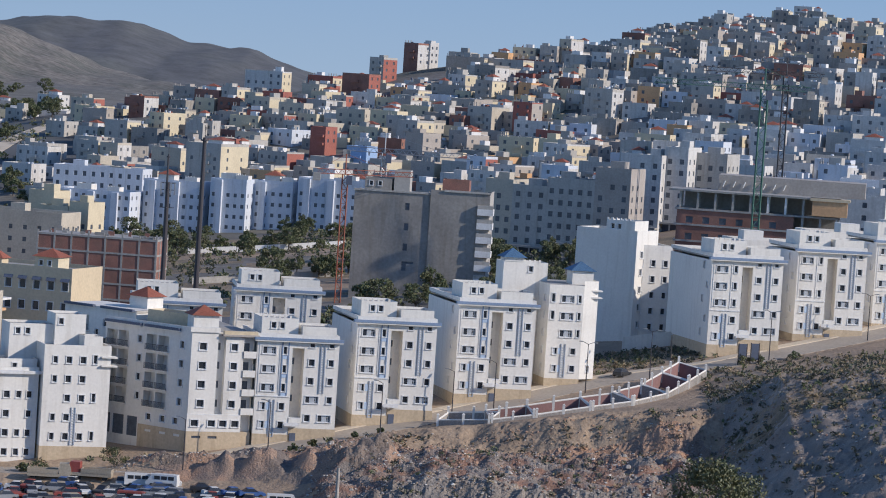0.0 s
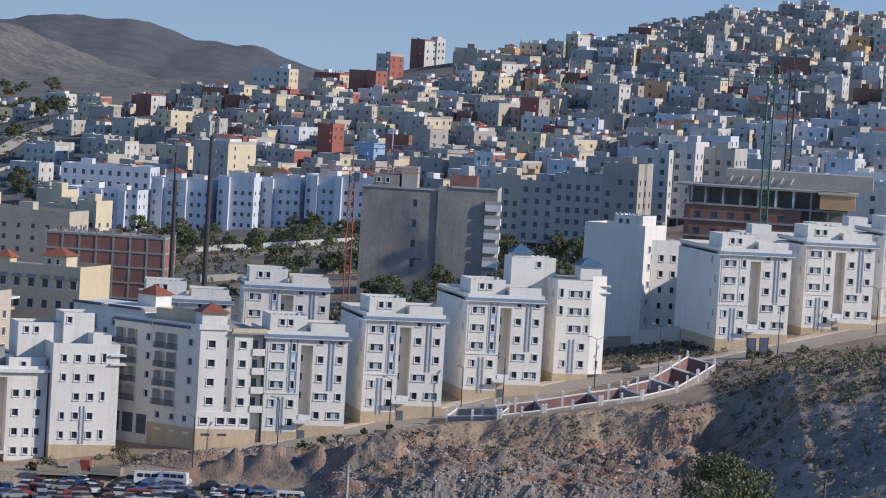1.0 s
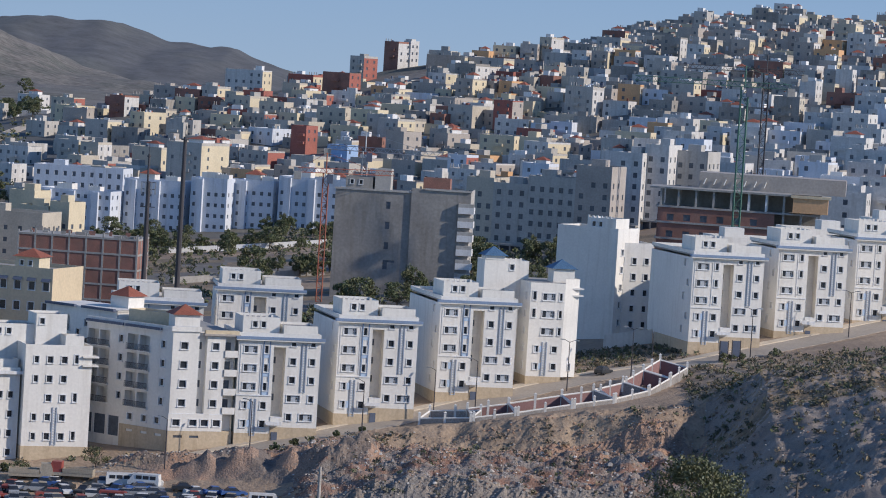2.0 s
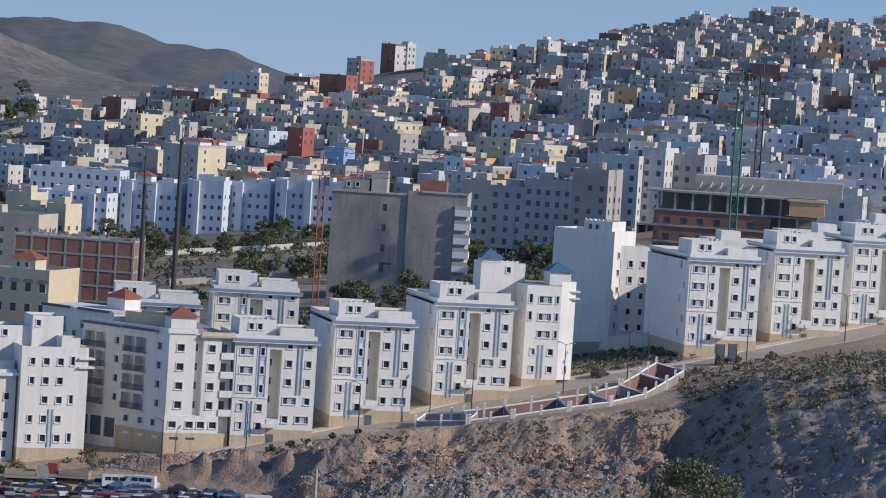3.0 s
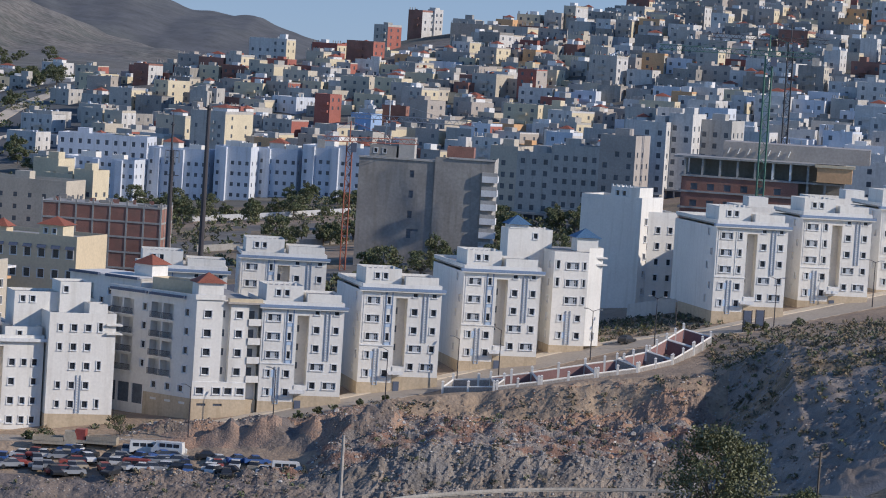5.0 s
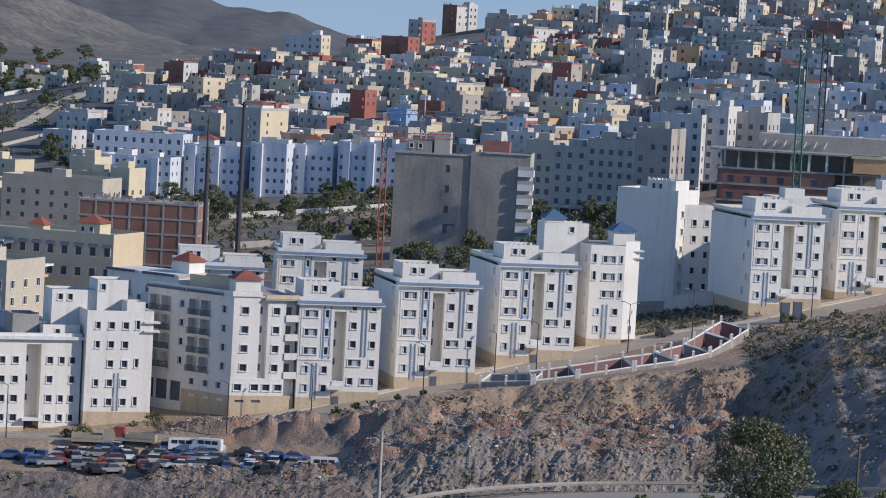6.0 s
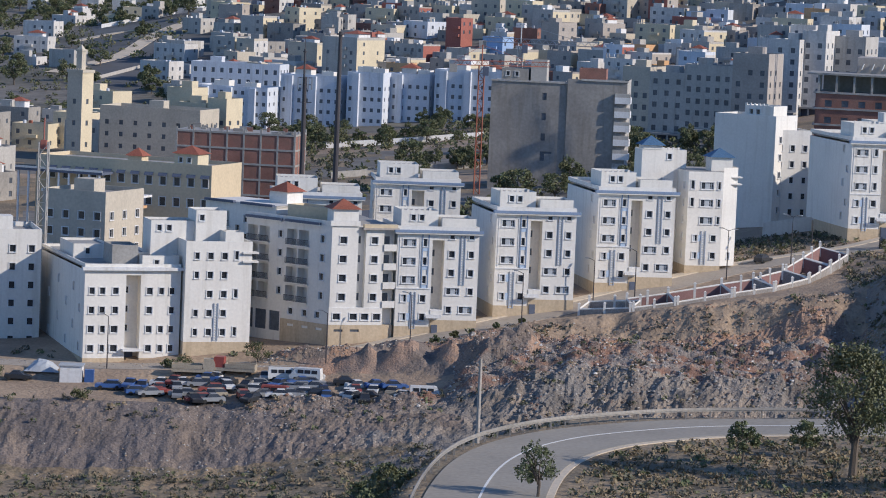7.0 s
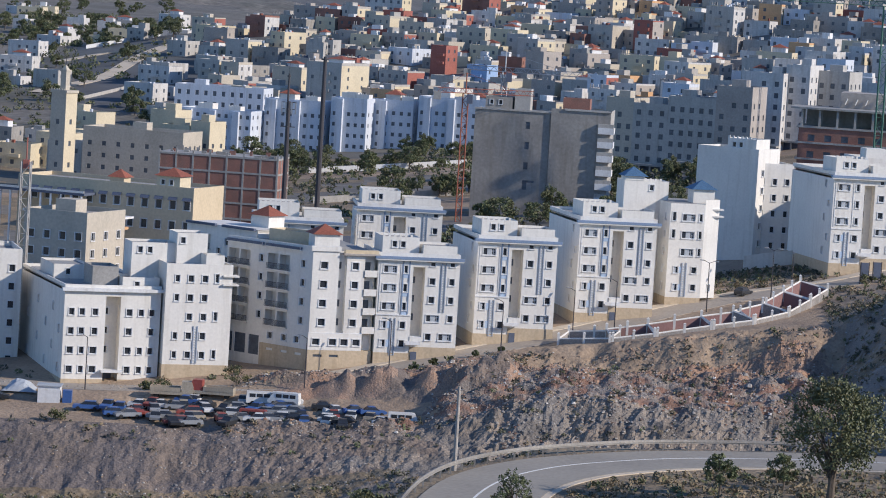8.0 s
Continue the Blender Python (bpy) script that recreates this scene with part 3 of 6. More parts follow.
def stair_block(m, depth=14.0, plinth=2.0, width=13.4, strip=True, label="white rendered five-storey apartment block with blue-grey cornice", floors=5, group="apartment blocks along the street"):
    """Two bays half a storey apart with a recessed stair between them, a cornice, and rooms on the roof."""
    ob = thing("apartment_block", m, label, "apartment block", group)
    top = plinth + 3.0 * floors
    rows = [plinth + 3 * s + 0.95 for s in range(floors)]
    half = [z + 1.27 for z in rows]
    low, up = rows[:2], rows[2:]
    a, c = width * 0.43, width * 0.575
    rw, base = width - c, plinth + 1.1
    b = Build()
    left = column(0.95, 2.1, 1.15, up, "triple") + column(a - 1.5, 0.62, 1.25, up) + column(0.9, 0.85, 1.15, low, "half") + column(a - 1.75, 0.9, 1.15, low)
    add_wall(b, ob, (0, 0, 0), 0, a, plinth, top, left, "white")
    add_wall(b, ob, (a, 1.7, 0), 0, c - a, plinth, top - 1.0, column(0.12, 0.6, 1.1, half[1:-1], "far"), "cream")
    right = [(0.9, half[-1], 0.8, 0.65, "plain"), (rw - 1.6, half[-1], 0.8, 0.65, "plain")] + column(0.8, 0.95, 1.1, half[2:-1]) + column(rw - 1.65, 0.85, 1.1, half[2:-1])
    right += [(0.6, half[1], 2.1, 1.1, "triple"), (rw - 1.6, half[1], 0.85, 1.1, "plain"), (0.6, half[0], 0.9, 1.1, "plain"), (rw - 2.9, half[0], 2.1, 1.1, "triple")]
    add_wall(b, ob, (c, 0, 0), 0, rw, base, top, right, "white")
    add_wall(b, ob, (a, 0, 0), 90, 1.7, plinth, top - 1.0, [], "cream")
    add_wall(b, ob, (c, 1.7, 0), -90, 1.7, plinth, top - 1.0, [], "cream")
    b.box(a, c, 0.02, 1.7, top - 1.0, top, "white")
    # the entrance bay fills the foot of the recess
    add_wall(b, ob, (a, -0.12, 0), 0, c - a, base, plinth + 2.6, [], "white")
    b.box(a, c, -0.12, 1.68, plinth + 2.6, plinth + 2.75, "white2")
    add_wall(b, ob, (0, depth, 0), -90, depth, plinth, top, [(depth - 2.6, z, 0.8, 1.1, "plain") for z in rows[1::2]] + [(depth - 4.6, z + 0.4, 0.7, 1.2, "plain") for z in rows[::2]], "white")
    add_wall(b, ob, (width, 0, 0), 90, depth, plinth, top, column(3.0, 0.9, 1.1, rows), "white")
    add_wall(b, ob, (width, depth, 0), 180, width, plinth, top, [], "white")
    part("wall", b, ob)
    p = Build()
    p.box(-0.06, a + 0.03, -0.06, depth + 0.05, -5, plinth, "plinth")
    p.box(c - 0.03, width + 0.06, -0.06, depth + 0.05, -5, base, "plinth")
    p.box(a + 0.03, c - 0.03, -0.1, depth, -5, base - 0.004, "plinth")
    part("plinth", p, ob, "beige rendered plinth")
    d = Build()
    d.box(a + 0.25, a + 1.25, -0.2, -0.13, plinth - 2.0, plinth + 0.3, "slate")
    part("door", d, ob, "dark entrance door")
    k = Build()
    k.box(a - 0.9, a + 1.6, -1.3, -0.14, plinth + 1.5, plinth + 1.75, "white2")
    k.box(a - 0.9, a + 1.6, -1.3, -1.1, plinth + 1.75, plinth + 2.1, "white2")
    part("canopy", k, ob, "entrance canopy slab")
    f = Build()
    f.box(0.0, a, -0.14, 0.0, plinth + 6.05, plinth + 6.22, "white2")
    for x in (0.35, a - 2.05):
        f.box(x, x + 0.1, -0.08, 0.0, plinth + 6.5, top - 0.7, "white2")
    f.box(0.35, a - 1.95, -0.08, 0.0, top - 0.7, top - 0.6, "white2")
    part("relief_moulding", f, ob)
    if strip:
        s = Build()
        for x in (a - 1.75, a - 0.72):
            s.box(x, x + 0.18, -0.12, 0.0, plinth + 6.3, top - 0.1, "blue")
        for z in up:
            s.box(a - 1.57, a - 0.72, -0.05, 0.0, z - 0.75, z - 0.16, "paleblue")
        part("blue_strip", s, ob, "blue painted vertical window surround")
    add_grille(ob, c + rw * 0.47, 0.8, half[1] + 1.6, top - 0.2)
    add_grille(ob, a * 0.43, 0.85, plinth - 0.4, plinth + 5.6)
    add_cornice(ob, -0.5, width + 0.5, top)
    add_roof(ob, 0, width, 0, depth, top + 0.62, "white", 0.6)
    add_penthouse(ob, 0.9, a + 1.2, 2.2, min(depth, 9.5), top + 0.6, 3.0, wins=(1.6, 3.0))
    add_penthouse(ob, c - 0.3, width - 0.4, 1.0, min(depth, 8.0), top + 0.6, 1.9, merlons=False)
    return ob


stair_block(place(-28.6, 503, 7.8, 14), 14, 2.6)
stair_block(place(-13.1, 513, 11.0, 14), 20, 2.4)
stair_block(place(3.4, 528, 14.2, 14), 22, 2.2)
stair_block(place(47.9, 559, 22.8, 14), 24, 2.2, strip=False)
stair_block(place(64.6, 573, 24.6, 14), 16, 2.2, strip=False)
stair_block(place(80.8, 588, 26.4, 14), 16, 2.2, strip=False)
stair_block(place(-54.2, 556, 6.0, 8), 12, 2.0, width=16.0, floors=6, label="white rear apartment block with pale blue cornice", group="rear apartment blocks")
stair_block(place(-36.6, 566, 8.6, 8), 12, 2.0, width=15.5, floors=6, label="white rear apartment block with pale blue cornice", group="rear apartment blocks")


def end_block(m):
    """The block at the end of the row, with a bevelled corner and blue tiled roof rooms."""
    ob = thing("apartment_block", m, "white end apartment block with blue tiled roof rooms", "apartment block", "apartment blocks along the street")
    pl, top = 2.0, 18.2
    sills = [pl + 3 * s + 1.2 for s in range(5)]
    b = Build()
    front = column(2.3, 2.2, 1.2, sills[2:], "triple") + column(0.5, 0.6, 1.5, sills[3:]) + column(4.4, 0.9, 1.1, sills[:2]) + column(1.2, 0.8, 1.1, sills[:2], "half") + column(5.3, 0.5, 1.3, sills[2:])
    add_wall(b, ob, (0, 0, 0), 0, 6.2, pl, top, front, "white")
    add_wall(b, ob, (6.2, 0, 0), 28, 3.4, pl, top + 0.8, column(1.6, 0.6, 1.1, sills[:1]), "white")
    add_wall(b, ob, (6.2 + 3.4 * math.cos(radians(28)), 3.4 * math.sin(radians(28)), 0), 90, 10, pl, top + 0.8, [], "white")
    add_wall(b, ob, (0, 13, 0), -90, 13, pl, top, column(10, 0.7, 1.1, sills), "white")
    b.face(((0, 0, top), (6.2, 0, top), (9.2, 1.6, top), (9.2, 13, top), (0, 13, top)), "concrete")
    part("wall", b, ob)
    p = Build()
    p.box(-0.06, 6.2, -0.06, 13, -5, pl, "plinth")
    p.box(6.2, 9.25, 1.62, 13, -5, pl + 1, "plinth")
    part("plinth", p, ob, "beige rendered plinth")
    add_grille(ob, 2.6, 0.9, pl + 0.2, pl + 6)
    c = Build()
    for z in (top - 1.0, top - 2.2):
        c.box(7.4, 9.8, 0.8, 2.4, z, z + 0.25, "white")
    part("ledge", c, ob)
    wing = Build()
    wing.box(-6.6, -0.01, 7.0, 12.0, -4, top, "white")
    part("rear_wing", wing, ob)
    add_penthouse(ob, -6.6, 1.4, 7.0, 12.0, top, 3.2, wins=(4.6,), merlons=True)
    add_penthouse(ob, -6.4, -3.0, 6.9, 10.2, top + 3.2, 0.7, merlons=False, roof="bluetile")
    add_penthouse(ob, 4.6, 8.4, 2.4, 6.0, top, 2.4, merlons=False, roof="bluetile")
    return ob


end_block(place(18.8, 541, 16.8, 14))


def loggia_front(ob, m, length, z0, top, pairs, singles, shop, sills):
    """A balcony front along x that faces -y: pairs of loggias from each x in pairs, single windows, and shop openings (x, z, w, h, style)."""
    b = Build()
    w, gap, tall = 2.3, 0.3, 2.5
    holes = [(x + k * (w + gap), z - 0.95) for x in pairs for k in (0, 1) for z in sills]
    wins = [(x, z, 0.85, 1.15, "plain") for x in singles for z in sills] + list(shop)
    b.wall((0, 0, 0), (1, 0, 0), (0, 1, 0), length, z0, top, [(a, a + q, z, z + h) for a, z, q, h, _ in wins] + [(a, a + w, z, z + tall, 1.5) for a, z in holes], "white", 0.2)
    part("balcony_front", b, ob, m=m)
    for a, z, q, h, style in wins:
        frame_mesh, pieces = window_mesh(q, h, style)
        win = part("window", frame_mesh, ob, m=m @ pose(a, 0.16, z))
        for piece, data in pieces or ():
            part(piece, data, win)
    back = Build()
    back.wall((0, 1.5, 0), (1, 0, 0), (0, 1, 0), w, 0, tall, [(1.0, 1.95, 0, 2.1)], "white", 0.15)
    slab = Build()
    slab.box(-0.12, w + 0.12, -0.35, 1.45, -0.17, 0.02, "white")
    bars = Build()
    bars.wall((-0.05, -0.3, 0), (1, 0, 0), (0, 1, 0), w + 0.1, 0.02, 1.0, [(0.06 + 0.196 * i, 0.21 + 0.196 * i, 0.08, 0.93) for i in range(12)], "metal", 0.04)
    back, slab, bars = back.mesh("loggia_wall"), slab.mesh("balcony"), bars.mesh("railing")
    frame_mesh, pieces = window_mesh(0.95, 2.1, "plain")
    for a, z in holes:
        at = m @ pose(a, 0, z)
        part("loggia_wall", back, ob, m=at)
        part("railing", bars, part("balcony", slab, ob, m=at), "dark steel railing")
        part("pane", pieces[0][1], part("balcony_door", frame_mesh, ob, m=at @ pose(1.0, 1.6, 0)))


def corner_block(m):
    """The wide-angled corner building: a narrow street front and a long front of paired balconies."""
    ob = thing("apartment_block", m, "white corner apartment block with stacked balconies and beige plinth", "apartment block", "apartment blocks along the street")
    w, pl, top, long, bend = 10.6, 3.6, 19.5, 19.0, 122.0
    sills = [4.4, 7.5, 10.55, 13.6, 16.65]
    far = (long * math.cos(radians(bend)), long * math.sin(radians(bend)), 0)
    side = pose(*far, 0, 0, bend - 180)
    b = Build()
    add_wall(b, ob, (0, 0, 0), 0, 4.4, 6.3, top, column(1.4, 1.15, 1.15, sills[1:]), "white")
    add_wall(b, ob, (4.4, 1.0, 0), 0, 1.3, 6.3, top, column(0.15, 0.55, 1.15, sills[1:], "far"), "white")
    add_wall(b, ob, (5.7, 0, 0), 0, 3.0, 6.3, top - 0.5, column(0.95, 1.05, 1.15, sills[1:]), "white")
    add_wall(b, ob, (8.7, 1.2, 0), 0, 1.9, pl, top - 0.5, column(0.3, 1.0, 2.1, [z - 0.9 for z in sills[1:]], "far"), "white")
    add_wall(b, ob, (-0.1, -0.14, 0), 0, 8.9, pl, 6.3, [(x, sills[0], 1.2, 1.05, "plain") for x in (0.7, 3.5, 5.4, 7.4)], "white")
    b.box(-0.1, 8.8, -0.13, 1.1, 6.3, 6.38, "white2")
    add_wall(b, ob, (4.4, 0, 0), 90, 1.0, 6.3, top, [], "white")
    add_wall(b, ob, (5.7, 1.0, 0), -90, 1.0, 6.3, top, [], "white")
    add_wall(b, ob, (8.7, 0, 0), 90, 1.2, pl, top - 0.5, [], "white")
    add_wall(b, ob, (w, 0.6, 0), 90, 24, pl, top, [], "white")
    add_wall(b, ob, (w, 24, 0), 180, 9, pl, top, [], "white")
    b.face(((0, 0, top), (4.4, 0, top), (4.4, 1, top), (w, 1, top), (w, 24, top), (1.6, 24, top), far[:2] + (top,)), "concrete")
    part("wall", b, ob)
    loggia_front(ob, side, long, -1, top, (0.35, 9.15), (7.3, 16.6), ((10.0, sills[0], 1.0, 1.05, "plain"), (13.1, sills[0], 1.0, 1.05, "plain"), (15.9, sills[0], 1.0, 1.05, "plain"), (5.8, 1.4, 2.3, 3.2, "far"), (2.6, 1.4, 2.5, 3.2, "far"), (0.2, 1.4, 1.9, 3.2, "far")), sills[1:])
    p = Build()
    add_wall(p, ob, (-0.1, -0.2, 0), 0, 9.0, -4, pl, [(0.9, pl - 1.1, 1.5, 0.4, "far"), (3.6, pl - 1.1, 1.5, 0.4, "far")], "plinth")
    p.box(8.9, w + 0.04, 0.3, 8, -4, pl - 0.01, "plinth")
    part("plinth", p, ob, "beige rendered plinth")
    q = Build()
    q.wall((8.4, -0.1, 0), (1, 0, 0), (0, 1, 0), long - 8.3, -4, pl, [(1.5, 2.9, pl - 1.1, pl - 0.7), (4.7, 6.1, pl - 1.1, pl - 0.7), (7.8, 9.2, pl - 1.1, pl - 0.7)], "plinth", 0.12)
    part("side_plinth", q, ob, "beige rendered plinth", side)
    rail = Build()
    rail.box(8.7, 10.8, -0.2, 1.2, -0.15, 0.05, "white")
    rail.box(8.7, 10.8, -0.2, -0.1, 0.05, 0.95, "white")
    me = rail.mesh("balcony")
    for z in sills[1:]:
        part("balcony", me, ob, m=pose(0, 0, z - 0.95))
    t = Build()
    t.box(-0.3, 4.6, -0.3, 0.3, top, top + 0.8, "white")
    t.box(5.0, w + 0.4, -0.7, 0.4, top - 0.5, top - 0.2, "taupe")
    t.box(5.2, w + 0.2, -0.5, 0.3, top - 0.2, top + 0.35, "beige")
    part("cornice", t, ob, "beige tiled eaves strip")
    e = Build()
    e.box(0, long - 0.4, 0, 0.25, top + 0.004, top + 0.7, "white")
    for x0, x1 in ((0.2, 8.2), (9.0, 16.6)):
        e.box(x0, x1, -0.6, -0.01, top - 0.1, top + 0.3, "slate")
        e.box(x0, x1, -0.55, -0.01, top - 0.28, top - 0.1, "white")
    part("roof_edge", e, ob, "dark slate eaves strip", side)
    # the wing beyond, set back and a little higher
    wing = side @ pose(-15.5, 6.0, 0)
    loggia_front(ob, wing, 16.2, -1, top + 1.4, (10.6, 0.8), (9.0,), ((7.2, 16.0, 0.8, 1.1, "plain"),), [z + 1.0 for z in sills[1:]])
    g = Build()
    g.box(0, 16.2, 0.25, 9, top + 0.9, top + 1.4, "white")
    g.box(16.0, 16.2, 0.26, 9, top - 0.5, top + 1.4, "white")
    for x0, x1 in ((0.2, 7.0), (8.6, 16.0)):
        g.box(x0, x1, -0.6, -0.01, top + 1.2, top + 1.6, "slate")
    part("wing_roof", g, ob, m=wing)
    add_penthouse(ob, 1.4, 5.6, 4.5, 8.3, top, 2.3, merlons=False, roof="redtile")
    add_penthouse(ob, 3.0, 15.0, 6.5, 10.5, top, 2.0, mat="beige", merlons=False).matrix_basis = side
    add_penthouse(ob, 10.0, 14.0, 5.0, 8.8, top + 1.4, 2.0, merlons=False, roof="redtile").matrix_basis = wing
    return ob


corner_block(place(-38.9, 499.5, 6.9, 20))


def yard_block(m, w, d, pl, top, left_cols, style, label):
    ob = thing("apartment_block", m, label, "apartment block", "apartment blocks above the car yard")
    n = int((top - pl) // 3.0)
    sills = [pl + 3.05 * s + 1.0 for s in range(n)]
    b = Build()
    if style == "entry":
        a, c = 6.7, 9.1
        low, up = sills[:2], sills[2:]
        add_wall(b, ob, (0, 0, 0), 0, a, pl, top, column(0.8, 0.85, 1.1, up) + column(2.5, 0.85, 1.1, up) + column(4.6, 0.9, 1.1, up) + column(0.7, 1.0, 1.1, low) + column(2.7, 0.75, 1.1, low) + column(4.4, 1.1, 1.1, low), "white")
        add_wall(b, ob, (a, 1.9, 0), 0, c - a, pl - 2, top - 0.8, column(0.3, 0.6, 1.1, sills[1:]), "cream")
        add_wall(b, ob, (c, 0, 0), 0, w - c, pl, top, column(1.0, 0.95, 1.1, sills) + column(3.0, 0.8, 1.1, sills[:2] + sills[3:]) + column(4.7, 0.85, 1.1, sills), "white")
        add_wall(b, ob, (a, 0, 0), 90, 1.9, pl, top, [], "cream")
        add_wall(b, ob, (c, 1.9, 0), -90, 1.9, pl, top, [], "cream")
        b.box(a, c, 0.02, 1.9, top - 0.8, top, "white")
    else:
        add_wall(b, ob, (0, 0, 0), 0, w, pl, top, column(1.5, 0.7, 1.1, sills[:2] + sills[3:]) + column(3.6, 0.9, 1.1, sills) + column(5.9, 0.9, 1.1, sills) + column(8.0, 0.6, 1.4, sills[::2]), "white")
    add_wall(b, ob, (0, d, 0), -90, d, pl, top, [(a, z, 0.7, 1.2, "plain") for i, a in enumerate(left_cols) for z in sills[i % 2::2]], "white")
    add_wall(b, ob, (w, 0, 0), 90, d, pl, top, column(4, 0.9, 1.1, sills), "white")
    add_wall(b, ob, (w, d, 0), 180, w, pl, top, [], "white")
    part("wall", b, ob)
    p = Build()
    if style == "entry":
        p.box(-0.05, 6.7, -0.05, d, -4, pl, "plinth")
        p.box(9.1, w + 0.05, -0.05, d, -4, pl, "plinth")
        k = Build()
        k.box(6.2, 9.6, -1.2, 1.8, pl + 1.2, pl + 1.5, "white2")
        part("canopy", k, ob, "entrance canopy slab")
        dr = Build()
        dr.box(7.2, 8.5, 1.75, 1.88, pl - 2, pl + 0.9, "slate")
        part("door", dr, ob, "dark entrance door")
        c = Build()
        c.box(-0.5, w + 0.5, -0.7, 0.3, top, top + 0.5, "white2")
        part("cornice", c, ob)
        add_roof(ob, 0, w, 0, d, top + 0.5, "white", 0.5)
        add_penthouse(ob, 9.4, w - 0.2, 0.8, 6, top + 0.5, 1.8, merlons=False, wins=(2.0,))
        add_penthouse(ob, 5.0, 9.2, 3, 9, top + 0.5, 3.2, mat="concrete", merlons=False)
        add_penthouse(ob, 1.0, 7.0, 13, 23, top + 0.5, 2.4, merlons=False, wins=(2.0,))
    else:
        p.box(-0.05, w + 0.05, -0.05, d, -4, pl, "plinth")
        add_grille(ob, 4.75, 0.8, pl + 0.2, pl + 6.2)
        add_roof(ob, 0, w, 0, d, top, "white", 0.5)
        c = Build()
        for z in (top - 1.4, top - 2.8):
            c.box(w - 1.6, w + 1.0, -0.5, 1.5, z, z + 0.25, "white")
        part("ledge", c, ob)
        add_penthouse(ob, 2.6, 7.6, 5.0, 11.0, top, 5.0, wins=(0.6,), merlons=False)
        wing = Build()
        wing.box(-4.5, -0.01, 6.0, 12.0, 6, top, "white")
        part("rear_wing", wing, ob)
        add_penthouse(ob, -4.5, 2.6, 6.0, 12.0, top, 3.2, wins=(1.0, 2.6), merlons=False)
        add_penthouse(ob, 6.6, 9.6, 1.2, 5.0, top, 1.9, merlons=False)
    part("plinth", p, ob, "beige rendered plinth")
    return ob


yard_block(place(-76.9, 490.5, 3.2, 22), 15.6, 32, 1.2, 15.2, (6, 13, 19, 24, 28.5), "entry", "white apartment block with a recessed entrance bay")
yard_block(place(-61.6, 495.0, 4.4, 20), 10.8, 16, 2.8, 18.4, (4, 10), "corner", "white apartment block with beige plinth and stepped roof rooms")


def plain_block(name, m, w, d, h, mat, label, category, group="", rows=4, cols=4, right=0, left=0, style="far", floor=3.0, win=(1.1, 1.2), first=1.2, rise=0.8, sink=4.0, skip=0.0, seed=1, room=True):
    """A flat-roofed building with even rows of windows on its front and its sides."""
    ob = thing(name, m, label, category, group)
    r = random.Random(seed)
    b = Build()

    def even(width, n):
        if not n:
            return []
        step = width / n
        return [(step * (i + 0.5) - win[0] / 2, first + floor * k, win[0], win[1], style) for i in range(n) for k in range(rows) if r.random() >= skip and first + floor * k + win[1] < h - 0.3]

    add_wall(b, ob, (0, 0, 0), 0, w, -sink, h, even(w, cols), mat)
    add_wall(b, ob, (w, 0, 0), 90, d, -sink, h, even(d, right), mat)
    add_wall(b, ob, (0, d, 0), -90, d, -sink, h, even(d, left), mat)
    add_wall(b, ob, (w, d, 0), 180, w, -sink, h, [], mat)
    part("wall", b, ob)
    rf = Build()
    t = 0.25
    rf.face(((0, 0, h), (w, 0, h), (w, d, h), (0, d, h)), "concrete")
    for q in ((0, w, 0, t), (0, w, d - t, d), (0, t, t, d - t), (w - t, w, t, d - t)):
        rf.box(q[0], q[1], q[2], q[3], h + 0.004, h + rise, mat)
    if room:
        x = r.uniform(0.1, 0.5) * w
        rf.box(x, x + min(4.0, 0.4 * w), d * 0.4, d * 0.4 + min(4.0, 0.4 * d), h + 0.004, h + 2.4, mat)
    part("roof", rf, ob)
    return ob


# blocks behind the row
plain_block("apartment_block", place(-99.5, 508, 2.5, 17), 12.5, 14, 19.2, "white", "white apartment block partly in shadow behind the yard", "apartment block", rows=6, cols=4, left=3, style="plain", win=(1.0, 1.2), seed=3)
plain_block("tan_building", place(-93.5, 546, 5.5, -20), 12.5, 14, 20.4, "sand", "sand-coloured rendered building with a flat roof", "building", rows=6, cols=4, right=3, style="plain", win=(1.2, 1.4), seed=5)
slab = plain_block("apartment_block", place(25.1, 596.7, 20.0, -30), 12.8, 9, 22.0, "white", "white apartment block with a blank end wall", "apartment block", rows=6, cols=0, right=2, style="plain", win=(0.9, 1.2), seed=6, floor=3.3)
plain_block("apartment_block", place(33.9, 592, 20.0, 14), 9.7, 9, 19.4, "white", "white apartment block wing with lit windows wall", "apartment block", rows=6, cols=4, left=2, style="plain", win=(0.8, 1.2), seed=7)
add_penthouse(slab, 6.0, 12.0, 0.4, 6.0, 22.0, 2.6, wins=(1.0, 2.4))
for k, (x, y, z) in enumerate(((58, 618, 19.5), (74, 632, 21.5), (92, 640, 24))):
    plain_block("apartment_block", place(x, y, z, 12), 15, 12, 21.0, "white", "white apartment block with a dark cornice line behind the row", "apartment block", "rear apartment blocks", rows=7, cols=4, left=2, style="plain", win=(1.1, 1.1), seed=20 + k)


